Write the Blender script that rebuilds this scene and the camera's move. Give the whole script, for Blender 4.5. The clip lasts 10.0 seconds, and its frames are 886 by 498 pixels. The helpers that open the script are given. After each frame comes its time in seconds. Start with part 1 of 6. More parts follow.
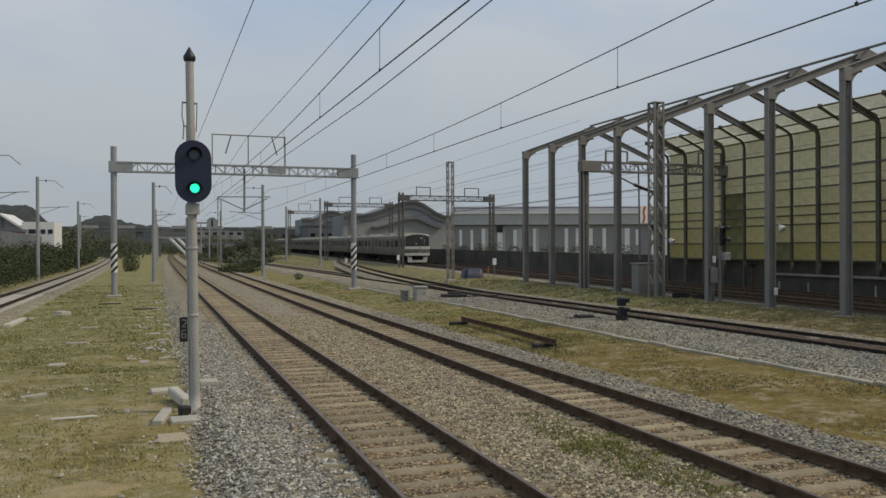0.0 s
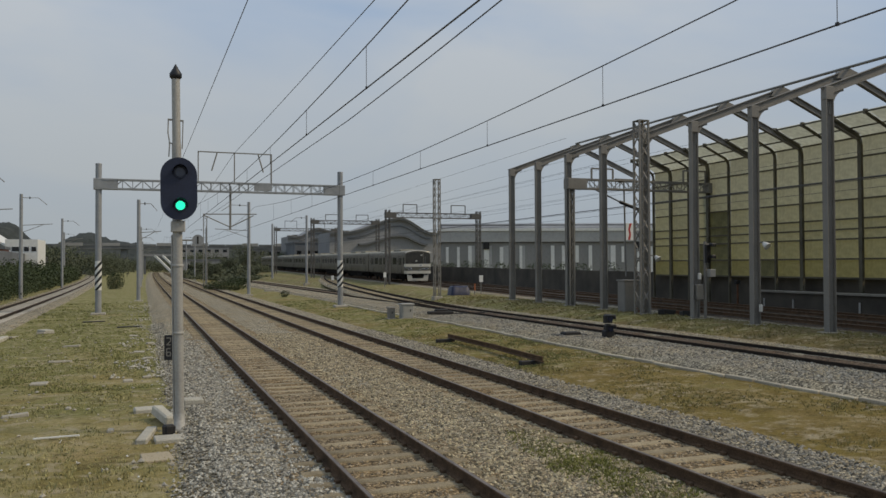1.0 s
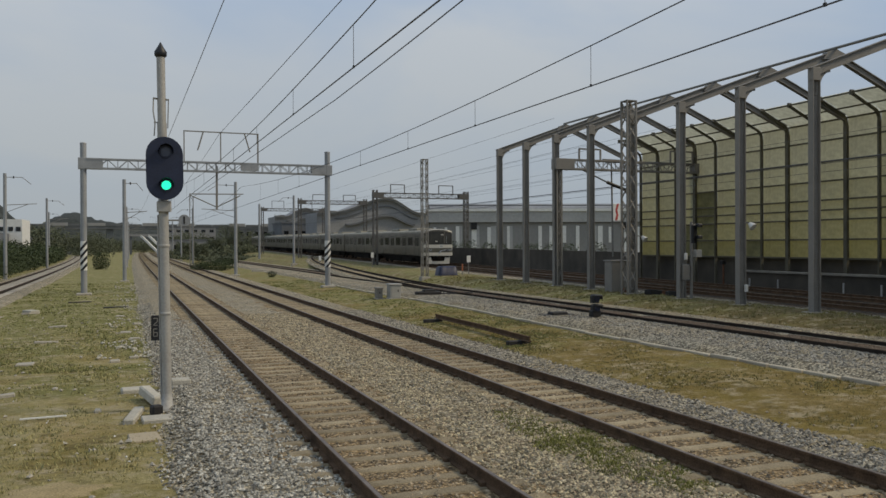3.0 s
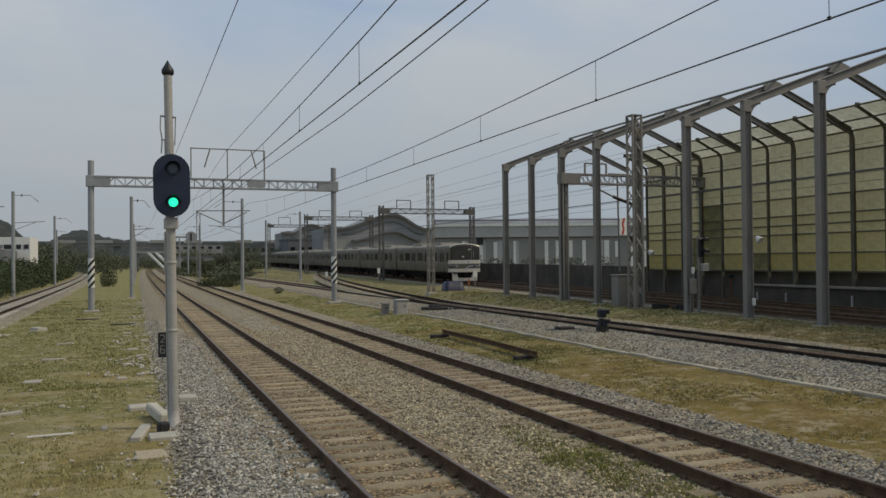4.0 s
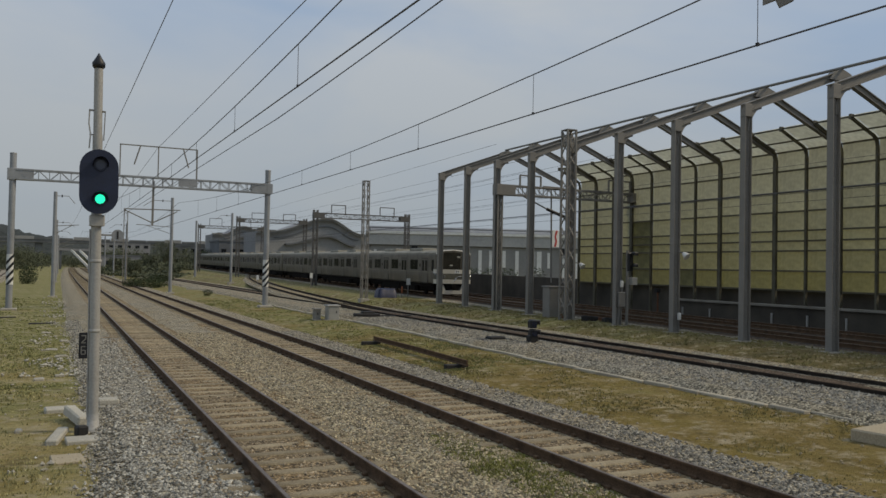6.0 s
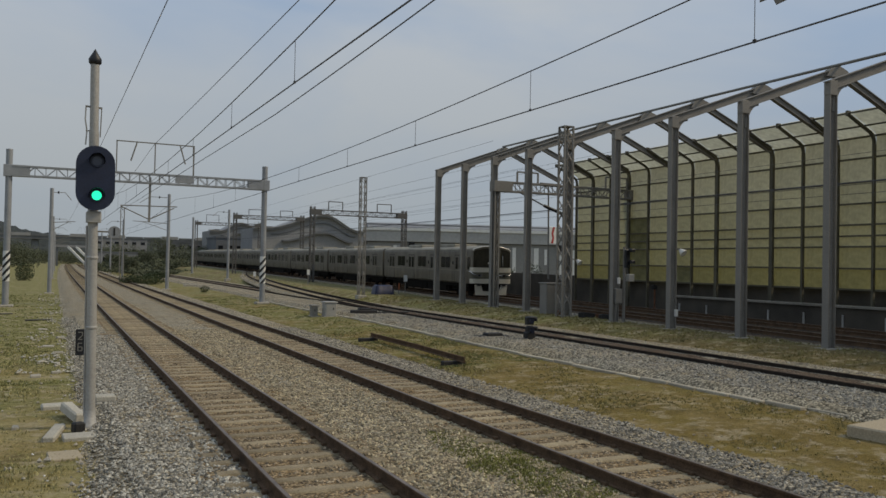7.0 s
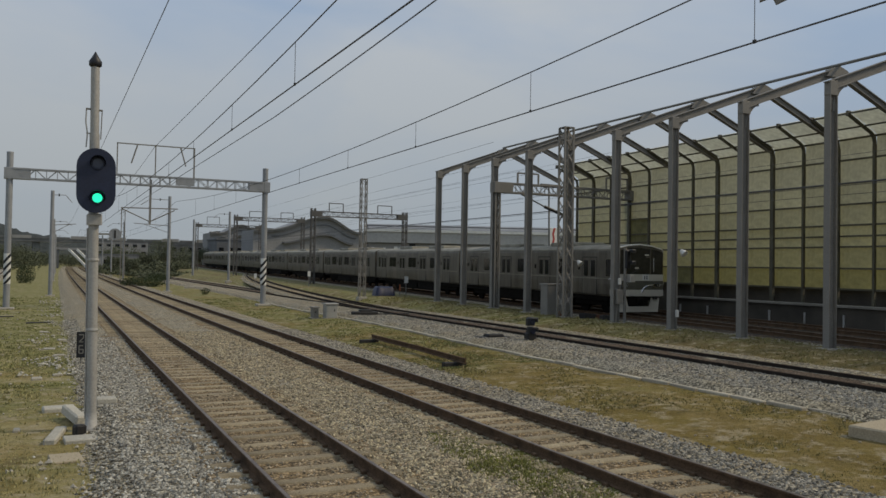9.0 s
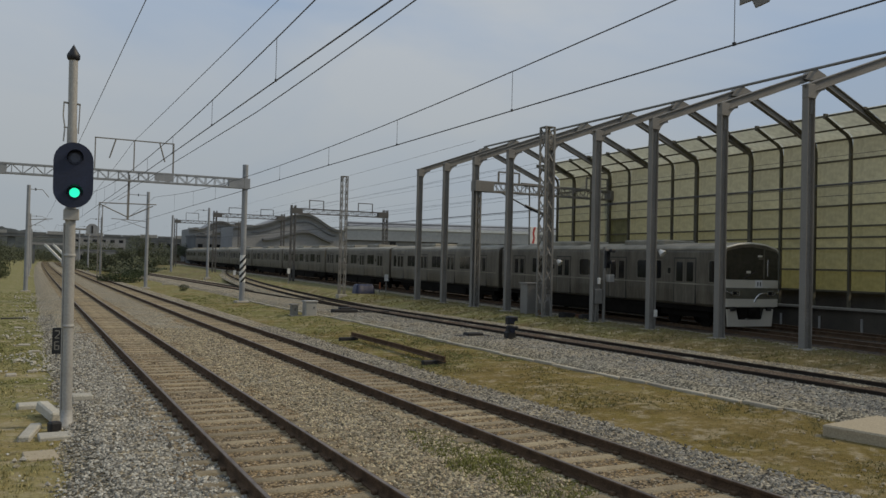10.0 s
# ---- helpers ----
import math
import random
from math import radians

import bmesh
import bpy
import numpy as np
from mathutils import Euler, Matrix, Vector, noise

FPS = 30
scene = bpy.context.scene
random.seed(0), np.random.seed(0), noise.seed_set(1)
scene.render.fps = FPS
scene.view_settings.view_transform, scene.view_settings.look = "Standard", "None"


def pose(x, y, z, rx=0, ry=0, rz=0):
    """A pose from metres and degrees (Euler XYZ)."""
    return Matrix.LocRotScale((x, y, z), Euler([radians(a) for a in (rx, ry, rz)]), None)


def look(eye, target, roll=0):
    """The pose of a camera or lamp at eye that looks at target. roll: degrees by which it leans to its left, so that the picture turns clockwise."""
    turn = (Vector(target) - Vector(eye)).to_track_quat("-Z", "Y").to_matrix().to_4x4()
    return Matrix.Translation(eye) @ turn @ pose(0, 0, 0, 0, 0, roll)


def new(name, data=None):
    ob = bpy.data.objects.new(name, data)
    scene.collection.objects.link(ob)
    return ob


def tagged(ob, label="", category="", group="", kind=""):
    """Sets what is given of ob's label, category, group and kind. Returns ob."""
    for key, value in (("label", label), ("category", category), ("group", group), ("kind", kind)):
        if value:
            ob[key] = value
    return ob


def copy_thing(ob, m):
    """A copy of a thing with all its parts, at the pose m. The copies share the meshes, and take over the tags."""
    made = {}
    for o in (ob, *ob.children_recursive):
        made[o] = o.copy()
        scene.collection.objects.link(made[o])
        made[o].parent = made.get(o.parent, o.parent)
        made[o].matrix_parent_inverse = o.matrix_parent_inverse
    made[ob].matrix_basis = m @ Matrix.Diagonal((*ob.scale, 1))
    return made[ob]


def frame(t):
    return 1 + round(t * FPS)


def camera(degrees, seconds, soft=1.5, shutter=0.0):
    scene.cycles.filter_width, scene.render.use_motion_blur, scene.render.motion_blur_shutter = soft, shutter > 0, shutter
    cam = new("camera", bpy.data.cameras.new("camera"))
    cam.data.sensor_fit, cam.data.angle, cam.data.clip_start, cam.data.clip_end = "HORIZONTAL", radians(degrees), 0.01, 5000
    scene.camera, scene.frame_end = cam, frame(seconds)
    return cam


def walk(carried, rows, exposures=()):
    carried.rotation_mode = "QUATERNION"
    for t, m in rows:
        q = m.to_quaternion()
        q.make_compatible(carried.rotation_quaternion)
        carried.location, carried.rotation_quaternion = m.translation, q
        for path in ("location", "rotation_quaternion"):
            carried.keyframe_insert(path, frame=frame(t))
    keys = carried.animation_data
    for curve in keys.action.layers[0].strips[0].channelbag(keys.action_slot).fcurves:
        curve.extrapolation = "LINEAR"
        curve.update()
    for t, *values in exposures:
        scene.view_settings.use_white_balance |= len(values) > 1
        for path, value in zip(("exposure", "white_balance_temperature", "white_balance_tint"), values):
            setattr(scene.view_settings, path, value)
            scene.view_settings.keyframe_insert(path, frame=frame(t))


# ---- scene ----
cam = camera(56.47, 10.0, soft=1.5)
PATH = [
    (0.0, pose(0, 0, 2.75, 89.92, 0.20, -19.32)),
    (0.5, pose(0, 0, 2.75, 90.00, 0.23, -19.29)),
    (1.0, pose(0, 0, 2.75, 91.11, 0.26, -20.25)),
    (1.5, pose(0, 0, 2.75, 90.81, -0.02, -20.61)),
    (2.0, pose(0, 0, 2.75, 89.12, -0.44, -20.10)),
    (2.5, pose(0, 0, 2.75, 89.59, -0.65, -21.47)),
    (2.7, pose(0, 0, 2.75, 89.58, -0.15, -21.55)),
    (3.8, pose(0, 0, 2.75, 90.60, 0.66, -20.43)),
    (4.0, pose(0, 0, 2.75, 90.80, 0.56, -20.67)),
    (4.5, pose(0, 0, 2.75, 91.57, 0.29, -22.67)),
    (5.0, pose(0, 0, 2.75, 91.74, -0.14, -23.77)),
    (5.5, pose(0, 0, 2.75, 91.34, -0.72, -24.80)),
    (5.7, pose(0, 0, 2.75, 91.35, -0.97, -25.03)),
    (6.8, pose(0, 0, 2.75, 91.20, -1.09, -25.59)),
    (7.0, pose(0, 0, 2.75, 91.12, -1.13, -25.47)),
    (7.5, pose(0, 0, 2.75, 91.33, -1.08, -25.52)),
    (8.0, pose(0, 0, 2.75, 90.92, -1.02, -25.20)),
    (8.5, pose(0, 0, 2.75, 91.25, -0.87, -25.04)),
    (9.0, pose(0, 0, 2.75, 91.21, -0.95, -25.42)),
    (9.5, pose(0, 0, 2.75, 91.34, -1.69, -26.47)),
    (10.0, pose(0, 0, 2.75, 91.12, -1.40, -26.79)),
]
walk(cam, PATH, [(0.0, 0.08), (0.5, 0.0), (1.0, 0.0), (2.0, 0.0), (2.5, 0.05), (4.0, -0.03), (5.5, -0.08), (10.0, -0.10)])

# ---- world, sun, exposure ----
world = bpy.data.worlds.new("overcast_sky")
scene.world = world
world.use_nodes = True
wn, wl = world.node_tree.nodes, world.node_tree.links
wn.clear()
w_out = wn.new("ShaderNodeOutputWorld")
w_bg = wn.new("ShaderNodeBackground")
w_sky = wn.new("ShaderNodeTexSky")
w_sky.sky_type, w_sky.sun_disc = "NISHITA", False
w_sky.sun_elevation, w_sky.sun_rotation = radians(43), radians(113)
w_sky.air_density, w_sky.dust_density = 1.0, 3.0
w_co = wn.new("ShaderNodeTexCoord")
w_map = wn.new("ShaderNodeMapping")
w_map.inputs["Scale"].default_value = (1.0, 1.0, 3.2)
w_noise = wn.new("ShaderNodeTexNoise")
w_noise.inputs["Scale"].default_value, w_noise.inputs["Detail"].default_value = 1.6, 5.0
w_noise.inputs["Roughness"].default_value, w_noise.inputs["Distortion"].default_value = 0.5, 0.4
w_ramp = wn.new("ShaderNodeValToRGB")
w_ramp.color_ramp.elements[0].position, w_ramp.color_ramp.elements[0].color = 0.42, (3.15, 4.1, 5.5, 1)
w_ramp.color_ramp.elements[1].position, w_ramp.color_ramp.elements[1].color = 0.66, (4.75, 5.12, 5.5, 1)
w_mix = wn.new("ShaderNodeMix")
w_mix.data_type = "RGBA"
w_mix.inputs["Factor"].default_value = 0.92
wl.new(w_co.outputs["Generated"], w_map.inputs["Vector"])
wl.new(w_map.outputs["Vector"], w_noise.inputs["Vector"])
wl.new(w_noise.outputs["Fac"], w_ramp.inputs["Fac"])
wl.new(w_sky.outputs["Color"], w_mix.inputs["A"])
wl.new(w_ramp.outputs["Color"], w_mix.inputs["B"])
# haze greys the lowest part of the sky
w_sep = wn.new("ShaderNodeSeparateXYZ")
w_low = wn.new("ShaderNodeMapRange")
w_low.inputs["From Min"].default_value, w_low.inputs["From Max"].default_value = 0.0, 0.28
w_low.inputs["To Min"].default_value, w_low.inputs["To Max"].default_value = 0.9, 0.0
w_haze = wn.new("ShaderNodeMix")
w_haze.data_type = "RGBA"
w_haze.inputs["B"].default_value = (3.34, 3.64, 3.78, 1)
wl.new(w_co.outputs["Generated"], w_sep.inputs["Vector"])
wl.new(w_sep.outputs["Z"], w_low.inputs["Value"])
wl.new(w_low.outputs["Result"], w_haze.inputs["Factor"])
wl.new(w_mix.outputs["Result"], w_haze.inputs["A"])
wl.new(w_haze.outputs["Result"], w_bg.inputs["Color"])
w_bg.inputs["Strength"].default_value = 0.1065
wl.new(w_bg.outputs["Background"], w_out.inputs["Surface"])

sun_data = bpy.data.lights.new("sun", "SUN")
sun_data.energy, sun_data.angle, sun_data.color = 1.88, radians(10), (1.0, 0.83, 0.58)
sun = new("sun", sun_data)
sun.matrix_world = look((60, -25, 60), (0, 0, 0))
scene.view_settings.exposure = 0.0


# ---- materials ----
def material(name, base, rough=0.7, metal=0.0, var=0.25, scale=3.0, fine=40.0, bump=0.15, second=None, spread=0.5,
             coords="Object", rand=0.0, stretch=(1, 1, 1), detail=6.0, dist=0.02):
    """Procedural surface: a base colour that drifts at a broad and a fine scale, with relief."""
    m = bpy.data.materials.new(name)
    m.use_nodes = True
    n, l = m.node_tree.nodes, m.node_tree.links
    b = n["Principled BSDF"]
    b.inputs["Roughness"].default_value, b.inputs["Metallic"].default_value = rough, metal
    co = n.new("ShaderNodeTexCoord")
    mp = n.new("ShaderNodeMapping")
    mp.inputs["Scale"].default_value = stretch
    l.new(co.outputs[coords], mp.inputs["Vector"])
    big = n.new("ShaderNodeTexNoise")
    big.inputs["Scale"].default_value, big.inputs["Detail"].default_value = scale, detail
    small = n.new("ShaderNodeTexNoise")
    small.inputs["Scale"].default_value, small.inputs["Detail"].default_value = fine, 3.0
    for t in (big, small):
        l.new(mp.outputs["Vector"], t.inputs["Vector"])
    second = second or tuple(c * 0.55 for c in base)
    ramp = n.new("ShaderNodeValToRGB")
    ramp.color_ramp.elements[0].position, ramp.color_ramp.elements[0].color = 0.5 - spread * 0.4, (*second, 1)
    ramp.color_ramp.elements[1].position, ramp.color_ramp.elements[1].color = 0.5 + spread * 0.4, (*base, 1)
    l.new(big.outputs["Fac"], ramp.inputs["Fac"])
    hsv = n.new("ShaderNodeHueSaturation")
    l.new(ramp.outputs["Color"], hsv.inputs["Color"])
    mr = n.new("ShaderNodeMapRange")
    mr.inputs["From Min"].default_value, mr.inputs["From Max"].default_value = 0.3, 0.7
    mr.inputs["To Min"].default_value, mr.inputs["To Max"].default_value = 1 - var, 1 + var
    l.new(small.outputs["Fac"], mr.inputs["Value"])
    value = mr.outputs["Result"]
    if rand:
        oi = n.new("ShaderNodeObjectInfo")
        geo = n.new("ShaderNodeNewGeometry")
        add = n.new("ShaderNodeMath")
        add.operation = "ADD"
        l.new(oi.outputs["Random"], add.inputs[0])
        l.new(geo.outputs["Random Per Island"], add.inputs[1])
        fr = n.new("ShaderNodeMath")
        fr.operation = "FRACT"
        l.new(add.outputs["Value"], fr.inputs[0])
        rm = n.new("ShaderNodeMapRange")
        rm.inputs["To Min"].default_value, rm.inputs["To Max"].default_value = 1 - rand, 1 + rand
        l.new(fr.outputs["Value"], rm.inputs["Value"])
        mul = n.new("ShaderNodeMath")
        mul.operation = "MULTIPLY"
        l.new(rm.outputs["Result"], mul.inputs[0])
        l.new(value, mul.inputs[1])
        value = mul.outputs["Value"]
    l.new(value, hsv.inputs["Value"])
    l.new(hsv.outputs["Color"], b.inputs["Base Color"])
    if bump:
        bp = n.new("ShaderNodeBump")
        bp.inputs["Strength"].default_value, bp.inputs["Distance"].default_value = bump, dist
        l.new(small.outputs["Fac"], bp.inputs["Height"])
        l.new(bp.outputs["Normal"], b.inputs["Normal"])
    return m


def gravel(name, light, dark, brown, brown_amount, cell=20.0):
    """Crushed stone: cells of differing tone, broad rusty patches and strong relief."""
    m = bpy.data.materials.new(name)
    m.use_nodes = True
    n, l = m.node_tree.nodes, m.node_tree.links
    b = n["Principled BSDF"]
    b.inputs["Roughness"].default_value = 0.92
    b.inputs["Specular IOR Level"].default_value = 0.2
    co = n.new("ShaderNodeTexCoord")
    vor = n.new("ShaderNodeTexVoronoi")
    vor.inputs["Scale"].default_value = cell
    l.new(co.outputs["Object"], vor.inputs["Vector"])
    sep = n.new("ShaderNodeSeparateColor")
    l.new(vor.outputs["Color"], sep.inputs["Color"])
    tone = n.new("ShaderNodeValToRGB")
    tone.color_ramp.elements[0].position, tone.color_ramp.elements[0].color = 0.05, (*dark, 1)
    tone.color_ramp.elements[1].position, tone.color_ramp.elements[1].color = 0.95, (*light, 1)
    l.new(sep.outputs["Red"], tone.inputs["Fac"])
    broad = n.new("ShaderNodeTexNoise")
    broad.inputs["Scale"].default_value, broad.inputs["Detail"].default_value = 0.7, 5.0
    l.new(co.outputs["Object"], broad.inputs["Vector"])
    amount = n.new("ShaderNodeMapRange")
    amount.inputs["From Min"].default_value, amount.inputs["From Max"].default_value = 0.35, 0.65
    amount.inputs["To Min"].default_value, amount.inputs["To Max"].default_value = max(0.0, brown_amount - 0.3), min(1.0, brown_amount + 0.3)
    l.new(broad.outputs["Fac"], amount.inputs["Value"])
    mix = n.new("ShaderNodeMix")
    mix.data_type, mix.blend_type = "RGBA", "MULTIPLY"
    mix.inputs["B"].default_value = (*brown, 1)
    l.new(amount.outputs["Result"], mix.inputs["Factor"])
    l.new(tone.outputs["Color"], mix.inputs["A"])
    # shade in the crevices between stones, painted by darkening the cell rims
    gap_shade = n.new("ShaderNodeMapRange")
    gap_shade.inputs["From Min"].default_value, gap_shade.inputs["From Max"].default_value = 0.35, 0.8
    gap_shade.inputs["To Min"].default_value, gap_shade.inputs["To Max"].default_value = 1.0, 0.45
    l.new(vor.outputs["Distance"], gap_shade.inputs["Value"])
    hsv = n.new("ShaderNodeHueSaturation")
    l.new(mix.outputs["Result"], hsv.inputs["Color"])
    l.new(gap_shade.outputs["Result"], hsv.inputs["Value"])
    l.new(hsv.outputs["Color"], b.inputs["Base Color"])
    bp = n.new("ShaderNodeBump")
    bp.invert = True
    bp.inputs["Strength"].default_value, bp.inputs["Distance"].default_value = 0.9, 0.04
    l.new(vor.outputs["Distance"], bp.inputs["Height"])
    l.new(bp.outputs["Normal"], b.inputs["Normal"])
    return m


def meadow(name):
    """Dry yellow-green turf with bare sandy patches and pale debris."""
    m = bpy.data.materials.new(name)
    m.use_nodes = True
    n, l = m.node_tree.nodes, m.node_tree.links
    b = n["Principled BSDF"]
    b.inputs["Roughness"].default_value = 0.95
    b.inputs["Specular IOR Level"].default_value = 0.15
    co = n.new("ShaderNodeTexCoord")

    def tex(scale, detail, rough=0.6):
        t = n.new("ShaderNodeTexNoise")
        t.inputs["Scale"].default_value, t.inputs["Detail"].default_value = scale, detail
        t.inputs["Roughness"].default_value = rough
        l.new(co.outputs["Object"], t.inputs["Vector"])
        return t.outputs["Fac"]

    def ramp(fac, p0, c0, p1, c1):
        r = n.new("ShaderNodeValToRGB")
        r.color_ramp.elements[0].position, r.color_ramp.elements[0].color = p0, (*c0, 1)
        r.color_ramp.elements[1].position, r.color_ramp.elements[1].color = p1, (*c1, 1)
        l.new(fac, r.inputs["Fac"])
        return r.outputs["Color"]

    def blend(fac, a, c):
        x = n.new("ShaderNodeMix")
        x.data_type = "RGBA"
        l.new(fac, x.inputs["Factor"])
        l.new(a, x.inputs["A"])
        l.new(c, x.inputs["B"])
        return x.outputs["Result"]

    turf = ramp(tex(9.0, 8.0, 0.7), 0.3, (0.12, 0.095, 0.024), 0.72, (0.33, 0.255, 0.08))
    dry = ramp(tex(14.0, 8.0, 0.7), 0.3, (0.20, 0.145, 0.055), 0.7, (0.45, 0.35, 0.175))
    where = ramp(tex(0.45, 5.0), 0.48, (0, 0, 0), 0.66, (1, 1, 1))
    green = ramp(tex(7.0, 6.0), 0.3, (0.10, 0.108, 0.03), 0.7, (0.262, 0.255, 0.092))
    split = n.new("ShaderNodeSeparateXYZ")
    l.new(co.outputs["Object"], split.inputs["Vector"])
    along = n.new("ShaderNodeMapRange")
    along.inputs["From Min"].default_value, along.inputs["From Max"].default_value = 11.0, 34.0
    along.inputs["To Min"].default_value, along.inputs["To Max"].default_value = -0.05, 0.22
    l.new(split.outputs["Y"], along.inputs["Value"])
    lush = n.new("ShaderNodeMath")
    l.new(along.outputs["Result"], lush.inputs[0])
    l.new(tex(0.35, 5.0), lush.inputs[1])
    side = n.new("ShaderNodeMapRange")
    side.inputs["From Min"].default_value, side.inputs["From Max"].default_value = 1.0, 10.0
    l.new(split.outputs["X"], side.inputs["Value"])
    drier = n.new("ShaderNodeMath")
    drier.operation = "MULTIPLY_ADD"
    drier.inputs[1].default_value = -0.11
    l.new(side.outputs["Result"], drier.inputs[0])
    l.new(lush.outputs["Value"], drier.inputs[2])
    where2 = ramp(drier.outputs["Value"], 0.48, (0, 0, 0), 0.66, (0.8, 0.8, 0.8))
    bare = ramp(tex(25.0, 6.0, 0.7), 0.3, (0.30, 0.25, 0.16), 0.7, (0.52, 0.45, 0.31))
    where3 = ramp(tex(2.1, 6.0, 0.72), 0.50, (0, 0, 0), 0.66, (0.9, 0.9, 0.9))
    soil = ramp(tex(20.0, 5.0), 0.3, (0.07, 0.055, 0.022), 0.7, (0.14, 0.115, 0.045))
    where4 = ramp(tex(1.7, 6.0, 0.72), 0.34, (0.75, 0.75, 0.75), 0.45, (0, 0, 0))
    straw = ramp(tex(11.0, 8.0, 0.72), 0.28, (0.19, 0.163, 0.062), 0.72, (0.475, 0.415, 0.215))
    olive = ramp(tex(10.0, 8.0, 0.72), 0.28, (0.085, 0.061, 0.016), 0.74, (0.272, 0.198, 0.062))
    trodden = ramp(tex(0.8, 6.0, 0.65), 0.40, (0.25, 0.25, 0.25), 0.60, (0.9, 0.9, 0.9))
    base = blend(trodden, blend(where, turf, dry), blend(side.outputs["Result"], straw, olive))
    earth = ramp(tex(12.0, 8.0, 0.7), 0.28, (0.075, 0.06, 0.026), 0.74, (0.23, 0.18, 0.085))
    verge = n.new("ShaderNodeMapRange")
    verge.inputs["From Min"].default_value, verge.inputs["From Max"].default_value = 19.0, 22.0
    verge.inputs["To Max"].default_value = 0.8
    l.new(split.outputs["X"], verge.inputs["Value"])
    base = blend(verge.outputs["Result"], base, earth)
    col = blend(where4, blend(where3, blend(where2, base, green), bare), soil)
    l.new(col, b.inputs["Base Color"])
    bp = n.new("ShaderNodeBump")
    bp.inputs["Strength"].default_value, bp.inputs["Distance"].default_value = 0.75, 0.05
    l.new(tex(30.0, 6.0, 0.7), bp.inputs["Height"])
    l.new(bp.outputs["Normal"], b.inputs["Normal"])
    return m


def glass_panel(name, colour, rough=0.5, trans=0.6, dirt=0.8):
    m = material(name, colour, rough, 0.0, 0.12, 0.35 if dirt > 0.5 else 1.1, 5.0, 0.0, tuple(c * dirt for c in colour), 0.8, rand=0.05)
    n, l = m.node_tree.nodes, m.node_tree.links
    b = n["Principled BSDF"]
    tl = n.new("ShaderNodeBsdfTranslucent")
    hsv = next(x for x in n if x.type == "HUE_SAT")
    l.new(hsv.outputs["Color"], tl.inputs["Color"])
    mx = n.new("ShaderNodeMixShader")
    mx.inputs[0].default_value = trans
    l.new(b.outputs["BSDF"], mx.inputs[1])
    l.new(tl.outputs["BSDF"], mx.inputs[2])
    l.new(mx.outputs["Shader"], n["Material Output"].inputs["Surface"])
    return m


def glow(name, colour, strength):
    m = bpy.data.materials.new(name)
    m.use_nodes = True
    b = m.node_tree.nodes["Principled BSDF"]
    b.inputs["Base Color"].default_value = (*colour, 1)
    b.inputs["Emission Color"].default_value = (*colour, 1)
    b.inputs["Emission Strength"].default_value = strength
    return m


M_TURF = meadow("dry_turf")
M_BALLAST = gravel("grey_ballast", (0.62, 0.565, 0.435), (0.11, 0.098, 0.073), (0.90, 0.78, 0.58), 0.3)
M_BALLAST_DARK = gravel("dark_brown_ballast", (0.26, 0.205, 0.155), (0.075, 0.06, 0.047), (0.85, 0.7, 0.55), 0.4)
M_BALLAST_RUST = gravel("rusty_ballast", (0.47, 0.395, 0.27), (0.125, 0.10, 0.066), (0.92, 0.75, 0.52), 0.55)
M_STONE = material("ballast_stone", (0.42, 0.40, 0.342), 0.9, 0, 0.3, 6, 60, 0.2, (0.18, 0.171, 0.143), 0.6, rand=0.75)
M_STONE_GREY = material("dark_grey_stone", (0.345, 0.318, 0.262), 0.9, 0, 0.3, 6, 60, 0.2, (0.14, 0.128, 0.102), 0.6, rand=0.75)
M_STONE_RUST = material("rusty_stone", (0.35, 0.295, 0.205), 0.9, 0, 0.3, 6, 60, 0.2, (0.22, 0.165, 0.105), 0.6, rand=0.7)
M_STONE_MID = material("tan_grey_stone", (0.43, 0.375, 0.25), 0.9, 0, 0.3, 6, 60, 0.2, (0.22, 0.18, 0.11), 0.6, rand=0.7)
M_RAIL = material("rusty_rail_side", (0.14, 0.09, 0.055), 0.9, 0.0, 0.35, 4, 60, 0.25, (0.06, 0.04, 0.026), 0.6)
M_RAIL.node_tree.nodes["Principled BSDF"].inputs["Specular IOR Level"].default_value = 0.1
M_RAIL_DARK = material("sooty_rail_side", (0.052, 0.042, 0.034), 0.9, 0.0, 0.3, 4, 60, 0.2, (0.03, 0.025, 0.021), 0.6)
M_RAIL_DARK.node_tree.nodes["Principled BSDF"].inputs["Specular IOR Level"].default_value = 0.1
M_RAILTOP = material("worn_rail_head", (0.23, 0.185, 0.15), 0.5, 0.5, 0.2, 3, 40, 0.05)
M_SLEEPER = material("weathered_sleeper", (0.35, 0.29, 0.185), 0.9, 0, 0.3, 3, 40, 0.3, (0.16, 0.125, 0.07), 0.6, rand=0.25)
M_SLEEPER_PALE = material("pale_concrete_sleeper", (0.50, 0.47, 0.41), 0.9, 0, 0.2, 3, 40, 0.3, (0.35, 0.32, 0.27), 0.6, rand=0.2)
M_SLEEPER_DARK = material("dark_brown_sleeper", (0.07, 0.057, 0.043), 0.9, 0, 0.25, 3, 40, 0.3, (0.035, 0.03, 0.024), 0.6, rand=0.2)
M_STEEL = material("galvanised_steel", (0.34, 0.35, 0.355), 0.55, 0.2, 0.14, 1.2, 25, 0.05, (0.23, 0.238, 0.245), 0.7)
M_STEEL_DARK = material("weathered_grey_steel", (0.24, 0.228, 0.204), 0.7, 0.0, 0.15, 1.0, 25, 0.05, (0.175, 0.165, 0.147), 0.7)
